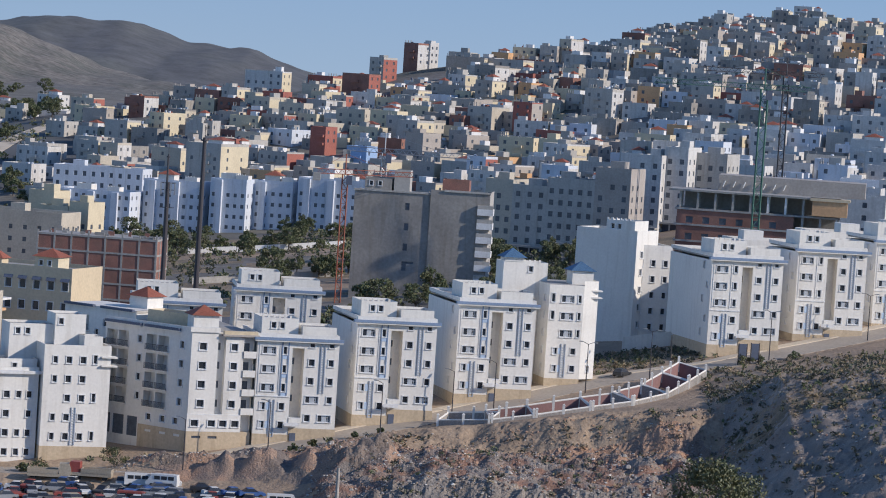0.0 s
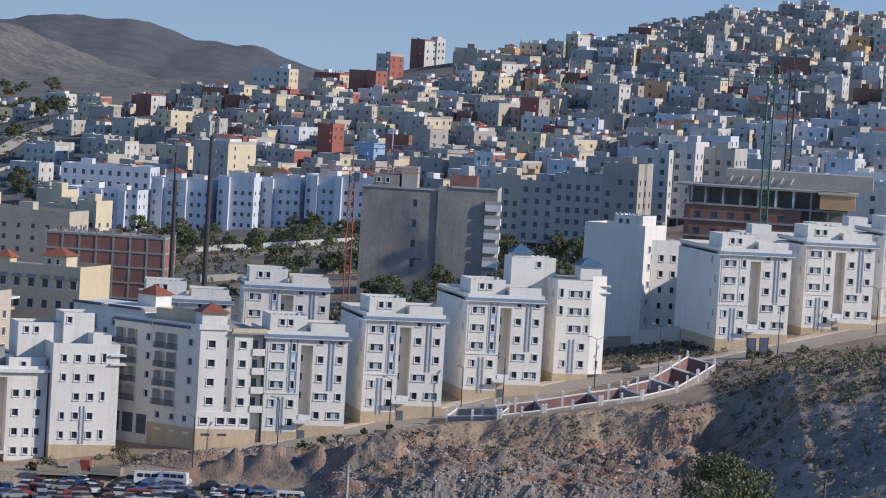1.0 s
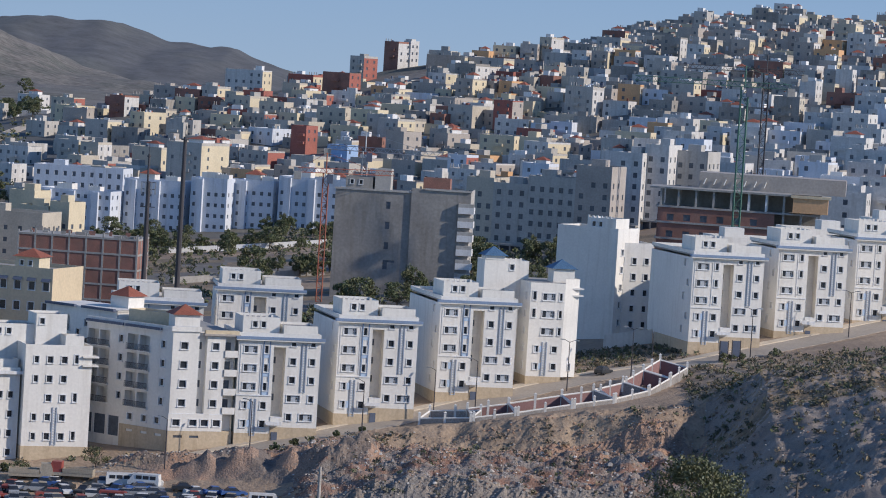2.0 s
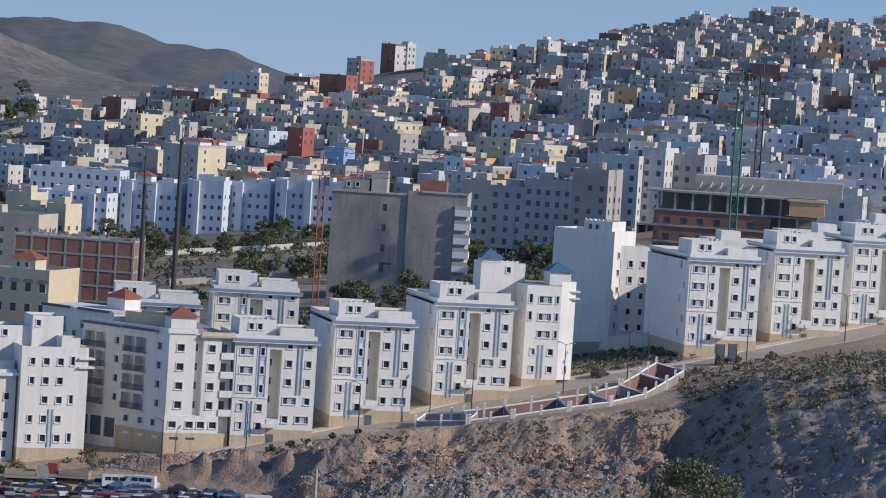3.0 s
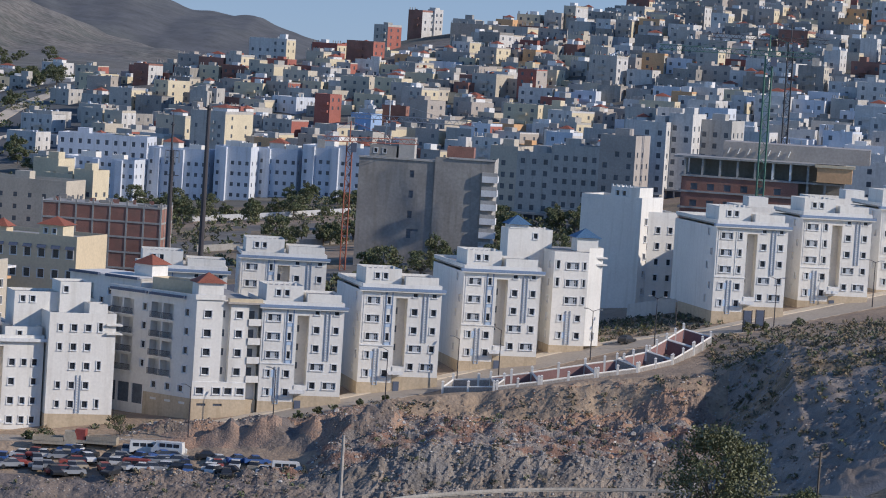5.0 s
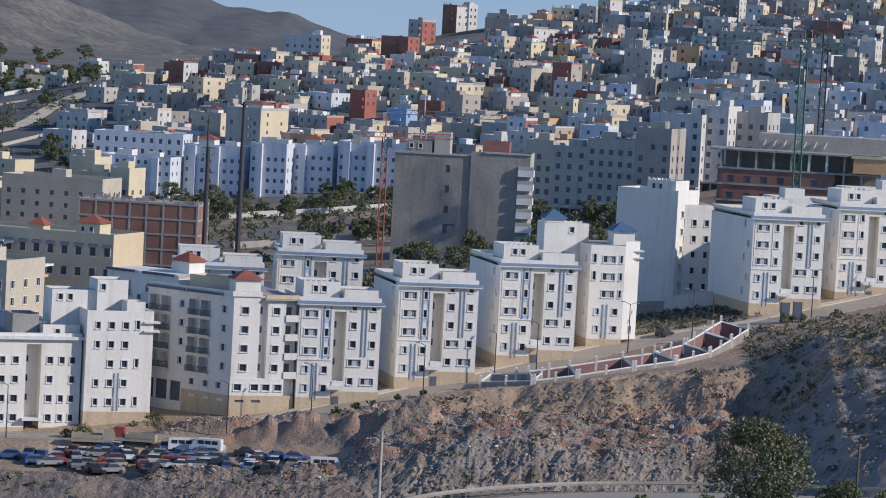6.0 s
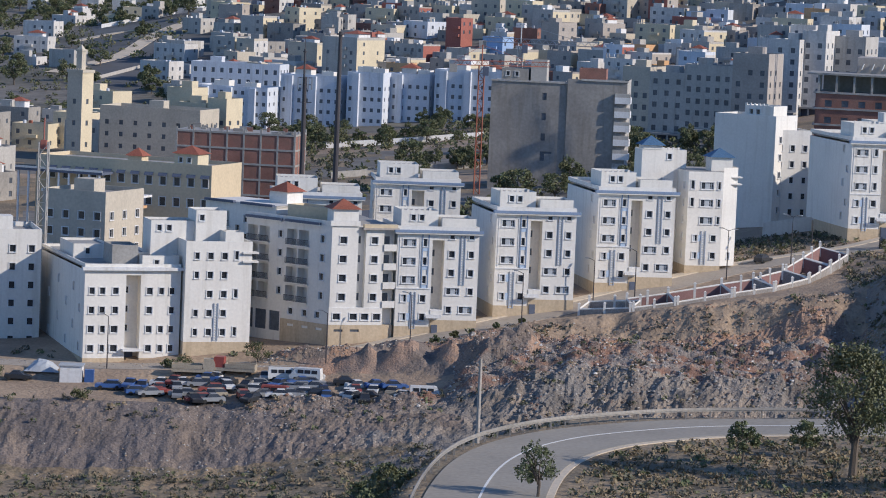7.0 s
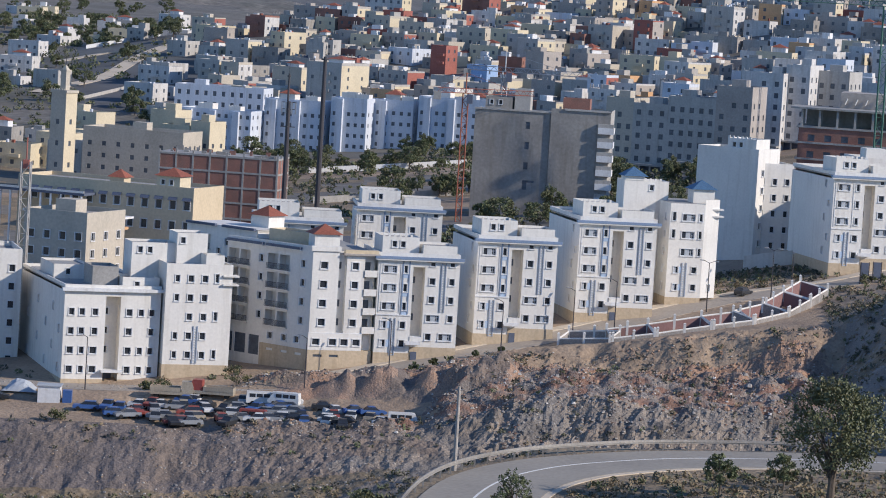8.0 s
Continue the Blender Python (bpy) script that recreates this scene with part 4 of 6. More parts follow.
# ---- middle distance ----
def unfinished_brick_building(m, w, d, h):
    ob = thing("unfinished_building", m, "unfinished brick building with an exposed concrete frame", "building")
    b = Build()
    b.box(0.1, w - 0.1, 0.1, d - 0.1, -6, h - 0.3, "brick")
    part("brick_infill", b, ob, "raw red brick infill wall")
    n = 7
    for i in range(n + 1):
        c = Build()
        x = (w - 0.4) * i / n
        c.box(x, x + 0.4, 0, 0.3, -6, h + (0.9 if i % 2 else 0.5), "concrete")
        part("column", c, ob)
    for i in range(3):
        c = Build()
        c.box(w - 0.3, w, d * (i + 1) / 3 - 0.4, d * (i + 1) / 3, -6, h + 0.6, "concrete")
        part("column", c, ob)
    for z in (-3.4, 0, 3.3, 6.6, h - 0.3):
        c = Build()
        c.box(-0.03, w + 0.03, -0.03, d, z - 0.2, z + 0.2, "concrete")
        part("floor_slab", c, ob)
    r = random.Random(8)
    for i in range(26):
        c = Build()
        x, y = r.uniform(0.5, w - 2), r.uniform(0.5, d - 1)
        c.box(x, x + r.uniform(0.3, 2.2), y, y + 0.3, h - 0.1, h + r.uniform(0.2, 0.9), r.choice(["concrete", "brick", "grey"]))
        part("parapet_block", c, ob)
    return ob


unfinished_brick_building(place(-87.8, 680, 20.0, -6), 26.5, 12, 10.2)


def villa(m):
    ob = thing("villa", m, "beige villa with hooded windows, terraces and red tiled roof rooms", "house")
    b = Build()
    add_wall(b, ob, (0, 0, 0), 0, 38, -10, 6.2, [(3 + 3.0 * i, 2.6, 1.3, 1.7, "plain") for i in range(12)] + [(3 + 3.0 * i, -1.4, 1.3, 1.7, "plain") for i in range(12)], "beige")
    add_wall(b, ob, (38, 0, 0), 90, 14, -10, 6.2, [], "beige")
    add_wall(b, ob, (0, 14, 0), -90, 14, -10, 6.2, [], "beige")
    part("wall", b, ob)
    add_roof(ob, 0, 38, 0, 14, 6.2, "beige", 0.8)
    for i in range(12):
        h = Build()
        x = 3 + 3.0 * i
        h.face(((x - 0.3, -0.5, 4.4), (x + 1.6, -0.5, 4.4), (x + 1.6, 0, 5.0), (x - 0.3, 0, 5.0)), "slate")
        h.face(((x - 0.3, 0, 4.35), (x + 1.6, 0, 4.35), (x + 1.6, -0.5, 4.35), (x - 0.3, -0.5, 4.35)), "slate")
        part("window_hood", h, ob, "dark tiled window hood")
    add_penthouse(ob, 29, 34, 2, 7, 6.2, 2.6, mat="yellow", merlons=False, roof="redtile", wins=(1.0, 2.8))
    add_penthouse(ob, 18, 21, 4, 7, 6.2, 1.4, mat="beige", merlons=False, roof="redtile")
    t = Build()
    t.box(-2, 17, -5, 0, 4.0, 4.5, "slate")
    t.box(-2, 17, -5.1, -4.9, 4.5, 4.9, "white")
    t.box(8, 27, -9, -5.2, -1.6, -1.1, "ochre")
    t.box(6, 28, -9, -5.2, 0.6, 1.0, "white2")
    part("terrace", t, ob, "terrace with a dark roof edge")
    for i in range(9):
        t = Build()
        t.box(-1.5 + 2.2 * i, -1.2 + 2.2 * i, -4.8, -4.4, -10, 4.0, "white2")
        part("post", t, ob)
    return ob


villa(place(-106.9, 615.7, 20.8, -18))


def minaret(m):
    ob = thing("minaret", m, "square sand-coloured mosque minaret with a narrow lantern", "minaret")
    b = Build()
    w = 4.7
    add_wall(b, ob, (0, 0, 0), 0, w, -4, 23.0, [(w / 2 - 0.5, z, 1.0, 1.3, "far") for z in (4, 9.5, 15)], "sand")
    # yellower render on this wall paints in the sun that falls on it
    add_wall(b, ob, (w, 0, 0), 90, w, -4, 23.0, [(w / 2 - 0.5, z, 1.0, 1.3, "far") for z in (4, 9.5, 15)], "yellow")
    add_wall(b, ob, (0, w, 0), -90, w, -4, 23.0, [], "sand")
    add_wall(b, ob, (w, w, 0), 180, w, -4, 23.0, [], "sand")
    b.box(-0.25, w + 0.25, -0.25, w + 0.25, 23, 23.7, "sand")
    add_merlons(b, -0.2, w + 0.2, -0.2, 23.7, "sand", 0.8)
    part("shaft", b, ob)
    l = Build()
    l.box(1.5, w - 1.5, 1.5, w - 1.5, 23.7, 28.4, "sand")
    l.box(1.3, w - 1.3, 1.3, w - 1.3, 28.4, 28.9, "sand")
    l.pyramid(1.6, w - 1.6, 1.6, w - 1.6, 28.9, 30.2, "sand")
    l.tube([(w / 2, w / 2, 30.0), (w / 2, w / 2, 31.8)], 0.08, "metal")
    part("lantern", l, ob)
    return ob


minaret(place(-131.5, 800, 13.4, -28))


def grey_tower(m):
    ob = thing("apartment_block", m, "unpainted grey cement apartment block with bare end walls", "apartment block")
    w, d, h = 30.2, 15, 24.5
    b = Build()
    wins = [(11.4, z, 1.0, 1.6, "far") for z in (6, 10.5, 15, 19.5)] + [(15.3, z, 0.9, 1.5, "far") for z in (14.5, 18.5, 22)] + [(11.4, z, 2.6, 0.5, "far") for z in (7.6,)]
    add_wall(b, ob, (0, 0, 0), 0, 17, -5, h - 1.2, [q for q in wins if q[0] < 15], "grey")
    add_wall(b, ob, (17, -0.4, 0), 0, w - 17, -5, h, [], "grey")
    # right-hand wall is paler than the front, as sunlight put into the colour
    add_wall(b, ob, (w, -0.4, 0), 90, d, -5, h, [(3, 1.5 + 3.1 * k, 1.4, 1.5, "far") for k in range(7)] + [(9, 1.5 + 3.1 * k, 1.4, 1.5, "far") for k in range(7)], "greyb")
    add_wall(b, ob, (0, d, 0), -90, d, -5, h - 1.2, [], "grey")
    b.box(16.98, 17.0, -0.4, 0, -5, h, "grey")
    b.face(((0, 0, h - 1.3), (w, 0, h - 1.3), (w, d, h - 1.3), (0, d, h - 1.3)), "concrete")
    part("wall", b, ob)
    for k in range(6):
        c = Build()
        c.box(w - 2.6, w + 0.9, -1.3, 3.2, 4.0 + 3.1 * k, 5.4 + 3.1 * k, "white2")
        c.box(w - 2.6, w + 0.8, -1.25, -0.4, 5.4 + 3.1 * k, 6.2 + 3.1 * k, "greyb")
        part("balcony", c, ob, "pale rendered balcony front")
    add_penthouse(ob, 2, 8, 2, 8, h - 1.3, 3.0, mat="grey", merlons=False, wins=(1, 3))
    add_penthouse(ob, 8.5, 12, 2, 8, h - 1.3, 5.0, mat="greyb", merlons=False)
    add_penthouse(ob, 19, 25, 6, 12, h - 0.2, 2.4, mat="brick", merlons=False)
    e = Build()
    e.box(-0.15, 17, -0.25, 0.2, h - 1.2, h - 0.8, "greyb")
    e.box(20, w + 0.2, -0.7, 0, h - 0.3, h + 0.1, "greyb")
    part("coping", e, ob)
    return ob


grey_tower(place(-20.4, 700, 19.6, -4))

# the pale blue estate, each block with a stepped front
for k, (x, z, w, h) in enumerate(((-123, 11.6, 24, 13.4), (-96.6, 13.2, 20, 16.2), (-75.0, 14.6, 12, 16.6), (-61.5, 15.6, 13, 15.6), (-47.2, 16.6, 22, 16.6))):
    ob = plain_block("apartment_block", place(x, 1000 + (k % 2) * 5, z, -14), w, 13, h, "ltblue", "pale blue four-storey apartment block with small square windows", "apartment block", "pale blue estate", rows=5, cols=int(w / 2.4), right=3, win=(1.1, 1.2), floor=3.4, first=1.6, seed=40 + k, rise=1.0, room=False)
    bay = Build()
    for i in range(int(w / 8)):
        bay.box(2 + i * 8, 4.2 + i * 8, -1.3, 0, -4, h + 0.6, "ltblue")
    part("stair_bay", bay, ob)
    add_penthouse(ob, w * 0.2, w * 0.2 + 5, 3, 8, h, 2.6, merlons=False, roof="redtile" if k % 2 else "")
    add_penthouse(ob, w * 0.65, w * 0.65 + 4, 2, 6, h, 2.2, merlons=True)
plain_block("apartment_block", place(-132.5, 1060, 19, -10), 31, 12, 11.4, "ltblue", "long low pale blue apartment block", "apartment block", "pale blue estate", rows=3, cols=10, right=3, win=(1.2, 1.6), floor=3.6, first=1.5, seed=51)
plain_block("apartment_block", place(-126, 820, 12, -14), 28, 14, 14.6, "sand", "weathered beige apartment block with a stepped roof", "apartment block", rows=5, cols=7, right=4, seed=52, floor=3.1)
for x, y, w, h in ((-108, 838, 9, 15), (-99.5, 834, 6, 16.5), (-112, 846, 8, 18.5)):
    plain_block("house", place(x, y, 12.5, -26), w, 8, h, "yellow", "cream house with a lit side wall behind the beige block", "house", rows=4, cols=2, right=2, seed=int(w * 7))

# grey and white flats beside the grey block
for k, (x, y, w, h, mat, rows) in enumerate(((10.0, 818, 7.5, 17.5, "sand", 5), (17.0, 815.4, 9.4, 15.5, "greyb", 5), (25.8, 812.2, 12.8, 16.5, "greyb", 5), (37.8, 807.8, 9.5, 18, "taupe", 5), (49.5, 834, 7, 19, "limewash", 6), (57.0, 836, 6.5, 20, "limewash", 6), (65.5, 842, 9, 17, "greyb", 5))):
    ob = plain_block("apartment_block", place(x, y, base_height(x, y) + 2.0, -20), w, 13, h, mat, "narrow white apartment block with rows of small windows" if mat == "limewash" else "grey-beige apartment block with rows of small windows", "apartment block", "flats beside the grey block", rows=rows, cols=max(2, int(w / 2.5)), right=3, win=(1.15, 1.35), seed=60 + k, skip=0.1)
    shop = Build()
    for i in range(int(w / 2.8) + 1):
        shop.box(i * (w - 0.4) / int(w / 2.8), i * (w - 0.4) / int(w / 2.8) + 0.4, -2.4, -2.0, -5, 0.2, "concrete")
    shop.box(0, w, -2.5, -0.004, 0.2, 0.7, "concrete")
    shop.box(0.1, w - 0.1, -0.05, -0.006, -4, 0.19, "slate")
    part("arcade", shop, ob, "open concrete ground-floor arcade")



def concrete_frame(m, w, d):
    """An unfinished building: brick lower floors, open concrete decks above."""
    ob = thing("unfinished_building", m, "unfinished building with brick lower floors and open concrete decks", "building")
    b = Build()
    wins = [(2 + 3.6 * i, z, 1.5, 1.4, "far") for i in range(7) for z in (-2.6, 1.0, 4.6)]
    add_wall(b, ob, (0, 0, 0), 0, w * 0.72, -6, 7.6, [q for q in wins if q[0] < w * 0.72 - 2], "brick")
    add_wall(b, ob, (0, d, 0), -90, d, -6, 7.6, [], "brick")
    part("brick_wall", b, ob, "raw red brick wall")
    for z in (-2.9, 0.7, 4.2, 7.6, 11.6):
        c = Build()
        c.box(-0.5 if z < 9 else -2.0, w, -0.3, d, z - 0.2, z + 0.2, "concrete")
        part("floor_slab", c, ob)
    for i in range(10):
        c = Build()
        x = 0.3 + (w - 0.9) * i / 9
        for y in (0.2, d * 0.5):
            c.box(x, x + 0.45, y, y + 0.45, -6, 11.4, "white2" if i in (5, 6) else "concrete")
        part("column", c, ob)
    c = Build()
    c.box(1, w - 1, d * 0.6, d * 0.6 + 0.3, -6, 11.3, "grey")
    part("back_wall", c, ob)
    c = Build()
    c.box(w - 6.0, w + 1.5, -1.2, 4, 8.0, 11.2, "ochre")
    c.box(w - 6.5, w + 2, -1.5, 4.2, 11.2, 11.8, "beige")
    part("upper_room", c, ob, "orange rendered upper room")
    c = Build()
    c.box(8, w + 5, d * 0.7, d + 8, 11.8, 15.2, "taupe")
    part("rear_block", c, ob)
    c = Build()
    for i in range(7):
        c.tube([(9 + 2.2 * i, d * 0.68, 12.6), (9.5 + 2.2 * i, d * 0.68, 13.9)], 0.16, "white")
    part("roof_pipe", c, ob)
    return ob


concrete_frame(place(50.0, 682, 36.6, -8), 35, 14)


def mast(m, h, r, label, head=True):
    ob = thing("steel_mast", m, label, "mast", "tall masts")
    b = Build()
    b.tube([(0, 0, -14), (0, 0, h * 0.5), (0, 0, h)], [r, r * 0.85, r * 0.65], "metal", 10)
    part("pole", b, ob)
    if head:
        for z in (h - 5.2, h - 1.6, h - 0.2):
            for p, q in (((-1.5, 0, z), (1.5, 0, z)), ((0, -1.2, z), (0, 1.2, z))):
                t = Build()
                t.tube([p, q], 0.09, "metal")
                part("arm", t, ob)
        for x in (-1.4, -0.6, 0.6, 1.4):
            t = Build()
            t.box(x - 0.15, x + 0.15, -0.2, 0.2, h - 2.6, h - 0.2, "galv")
            part("antenna", t, ob)
    else:
        t = Build()
        t.tube([(0, 0, h - 0.2), (0, 0, h + 2.5)], 0.06, "metal")
        part("lightning_rod", t, ob)
        t = Build()
        t.tube([(0, 0, h - 0.7), (0, 0, h - 0.4)], [r * 1.4, r * 1.4], "metal", 10)
        part("collar", t, ob)
    return ob


mast(place(-56.6, 640, 24.3), 20.0, 0.55, "dark steel telecom mast with antenna arms")
mast(place(-49.7, 640, 25.2), 28.6, 0.6, "tall plain dark steel mast", False)
mast(place(-58.6, 660, 24.3), 25.0, 0.3, "thin dark steel mast", False)


def lattice(m, h, w, mat, label, jib=0.0, counter=0.0, turn=0.0, category="crane", sink=12.0):
    """A square lattice tower; with a jib it is a tower crane."""
    ob = thing("tower_crane" if jib else "lattice_mast", m, label, category)
    b = Build()
    k = w / 2
    step = w * 1.3
    n = int((h + sink) / step)
    z0 = -sink
    for x, y in ((-k, -k), (k, -k), (k, k), (-k, k)):
        b.tube([(x, y, z0), (x, y, h)], 0.13, mat, 4)
    for i in range(n):
        z, zn = z0 + i * step, z0 + (i + 1) * step
        s = 1 if i % 2 else -1
        b.tube([(-k * s, -k, z), (k * s, -k, zn)], 0.075, mat, 4)
        b.tube([(k, -k * s, z), (k, k * s, zn)], 0.075, mat, 4)
        b.tube([(-k, -k, z), (k, -k, z)], 0.055, mat, 4)
    part("tower", b, ob)
    if jib:
        j = Build()
        dx, dy = math.cos(radians(turn)), math.sin(radians(turn))
        for a, e in ((-counter, 0.0), (0.0, jib)):
            for off in (-0.5, 0.5):
                j.tube([(a * dx - off * dy, a * dy + off * dx, h), (e * dx - off * dy, e * dy + off * dx, h)], 0.08, mat, 4)
            j.tube([(a * dx, a * dy, h + 1.0), (e * dx, e * dy, h + 1.0)], 0.08, mat, 4)
            m2 = int(abs(e - a) / 1.6)
            for i in range(m2):
                p, q = a + (e - a) * i / m2, a + (e - a) * (i + 1) / m2
                j.tube([(p * dx, p * dy, h), ((p + q) / 2 * dx, (p + q) / 2 * dy, h + 1.0)], 0.05, mat, 4)
                j.tube([((p + q) / 2 * dx, (p + q) / 2 * dy, h + 1.0), (q * dx, q * dy, h)], 0.05, mat, 4)
        part("jib", j, ob, "lattice jib")
        c = Build()
        c.tube([(0, 0, h), (0, 0, h + 4.5)], 0.14, mat, 4)
        c.tube([(0, 0, h + 4.4), (jib * 0.7 * dx, jib * 0.7 * dy, h + 1)], 0.04, mat, 4)
        c.tube([(0, 0, h + 4.4), (-counter * 0.9 * dx, -counter * 0.9 * dy, h + 1)], 0.04, mat, 4)
        part("tie", c, ob)
        cab = Build()
        cab.box(0.3, 1.6, -1.6, -0.3, h - 2.2, h - 0.2, "slate")
        part("cab", cab, ob)
        w8 = Build()
        w8.box(-counter * dx - 0.8, -counter * dx + 0.8, -counter * dy - 0.6, -counter * dy + 0.6, h - 1.6, h + 0.2, "concrete")
        part("counterweight", w8, ob)
    else:
        t = Build()
        t.box(-0.5, 0.5, -0.5, 0.5, h - 1.2, h + 0.3, "red")
        t.tube([(0, 0, h), (0, 0, h + 4)], 0.12, "red", 4)
        part("tip", t, ob, "red-painted mast top")
    return ob


lattice(place(-22.4, 690, 24), 22.5, 1.2, "redtile", "slender rust-red tower crane beside the grey block", 17, 7, 30)
lattice(place(-14.6, 716, 24), 27.0, 1.1, "galv", "pale tower crane behind the grey block", 20, 9, -15)
lattice(place(66.5, 676, 36), 35.0, 1.5, "green", "green tower crane over the unfinished building", 24, 10, 165)
lattice(place(84, 800, 46), 29.0, 1.4, "metal", "dark tower crane on the hillside", 22, 10, 190)
lattice(place(-89.6, 523, 17.6), 18.6, 1.5, "concrete", "grey lattice mast with a red top", 0, category="mast", sink=13)


# ---- the town on the hill ----
HOUSE_KINDS = {
    "white2": "white-rendered flat-roofed town house",
    "greyb": "unpainted grey-beige flat-roofed town house",
    "grey": "bare cement flat-roofed town house",
    "red": "red-painted flat-roofed town house",
    "brick": "unrendered brick flat-roofed town house",
    "yellow": "cream flat-roofed town house",
    "ochre": "ochre flat-roofed town house",
    "taupe": "taupe-rendered flat-roofed town house",
    "sand": "sand-coloured flat-roofed town house",
    "sky": "blue-painted flat-roofed town house",
    "ltblue": "pale blue flat-roofed town house",
}


def town_house(x, y, z, turn, w, d, floors, mat, rng, side=None, cols=None, joined=None):
    """A flat-roofed house; side: the material of its right-hand wall, often a creamier one that paints sunlight on it;
    joined: a build that takes it in, where it is too far off to pick apart.
    """
    m = place(x, y, z, turn)
    ob = None if joined else thing("house", m, HOUSE_KINDS[mat], "house", "town on the hill")
    mat, side = ("limewash" if q == "white2" else q for q in (mat, side))
    h = 2.9 * floors + 0.4
    n = cols if cols is not None else int(w / 3.2)

    def wins(width, k, chance):
        step = width / max(k, 1)
        return [(step * (i + 0.5) - 0.55, 1.0 + 3.0 * f, 1.1, 1.25, "far") for i in range(k) for f in range(floors) if rng.random() < chance]

    def put(name, build):
        if joined:
            joined.merge(build, m)
        else:
            part(name, build, ob)

    b = Build()
    for origin, t, width, win, mt in (((0, 0, 0), 0, w, wins(w, n, 0.7), mat), ((w, 0, 0), 90, d, wins(d, 2, 0.7), side or mat), ((0, d, 0), -90, d, [], mat), ((w, d, 0), 180, w, [], mat)):
        if joined:
            r = radians(t)
            u, inward = Vector((math.cos(r), math.sin(r), 0)), Vector((-math.sin(r), math.cos(r), 0))
            b.wall(origin, u, inward, width, -6, h, [(q[0], q[0] + q[2], q[1], q[1] + q[3]) for q in win], mt, 0.15)
            for a, zz, ww, hh, _ in win:
                p = Vector(origin) + inward * 0.14
                b.face((p + u * a + Vector((0, 0, zz)), p + u * (a + ww) + Vector((0, 0, zz)), p + u * (a + ww) + Vector((0, 0, zz + hh)), p + u * a + Vector((0, 0, zz + hh))), "farglass")
        else:
            add_wall(b, ob, origin, t, width, -6, h, win, mt, 0.15)
    put("wall", b)
    r = Build()
    r.face(((0, 0, h), (w, 0, h), (w, d, h), (0, d, h)), "concrete")
    put("roof", r)
    if floors > 1 and rng.random() < 0.6:
        r = Build()
        bx = rng.uniform(0.2, 0.5) * w
        for f in range(1, floors):
            r.box(bx, bx + min(3.4, w * 0.45), -1.0, -0.004, 2.9 * f, 2.9 * f + 0.95, mat)
        put("balcony", r)
    t, up = 0.25, rng.uniform(0.4, 1.1)
    r = Build()
    for q in ((0, w, 0, t), (0, w, d - t, d), (0, t, t, d - t), (w - t, w, t, d - t)):
        r.box(q[0], q[1], q[2], q[3], h + 0.004, h + up, mat)
    put("parapet", r)
    if rng.random() < 0.65:
        rx, ry = rng.uniform(0.3, w - 4.2) if w > 5 else 0.3, rng.uniform(0.3, max(0.4, d - 4.2))
        r = Build()
        r.box(rx, rx + rng.uniform(2.4, 3.8), ry, ry + rng.uniform(2.4, 3.8), h + 0.004, h + rng.uniform(1.8, 2.7), rng.choice([mat, "white2", "greyb", "concrete"]))
        put("roof_room", r)
    if rng.random() < 0.35:
        for k in range(rng.randint(2, 4)):
            cx, cy = rng.choice([(0.3, d * 0.2 * k + 0.3), (w * 0.2 * k + 0.3, 0.3)])
            r = Build()
            r.box(cx, cx + 0.25, cy, cy + 0.25, h, h + 1.9, "concrete")
            put("column", r)
    for _ in range(rng.randint(1, 4) if joined else rng.randint(0, 1)):
        cx, cy = rng.uniform(0.4, w - 1.4), rng.uniform(0.4, d - 1.4)
        r = Build()
        r.box(cx, cx + rng.uniform(0.4, 1.3), cy, cy + rng.uniform(0.4, 1.2), h + 0.004, h + rng.uniform(0.7, 1.6), rng.choice(["white", "white", "shutter", "redtile", "slate", "ltblue"]))
        put("roof_box", r)
    if rng.random() < 0.3:
        cx = rng.uniform(0.7, w - 1.5)
        r = Build()
        r.tube([(cx, d * 0.5, h), (cx, d * 0.5, h + 1.2), (cx, d * 0.5, h + 1.35)], [0.5, 0.5, 0.3], rng.choice(["slate", "white", "ltblue"]), 8)
        put("water_tank", r)
    if rng.random() < 0.12:
        r = Build()
        r.box(w * 0.34, w * 0.76, d * 0.34, d * 0.76, h + 0.004, h + 2.0, "white2")
        r.pyramid(w * 0.3, w * 0.8, d * 0.3, d * 0.8, h + 2.0, h + 3.2, "redtile")
        put("stair_room", r)
    return ob


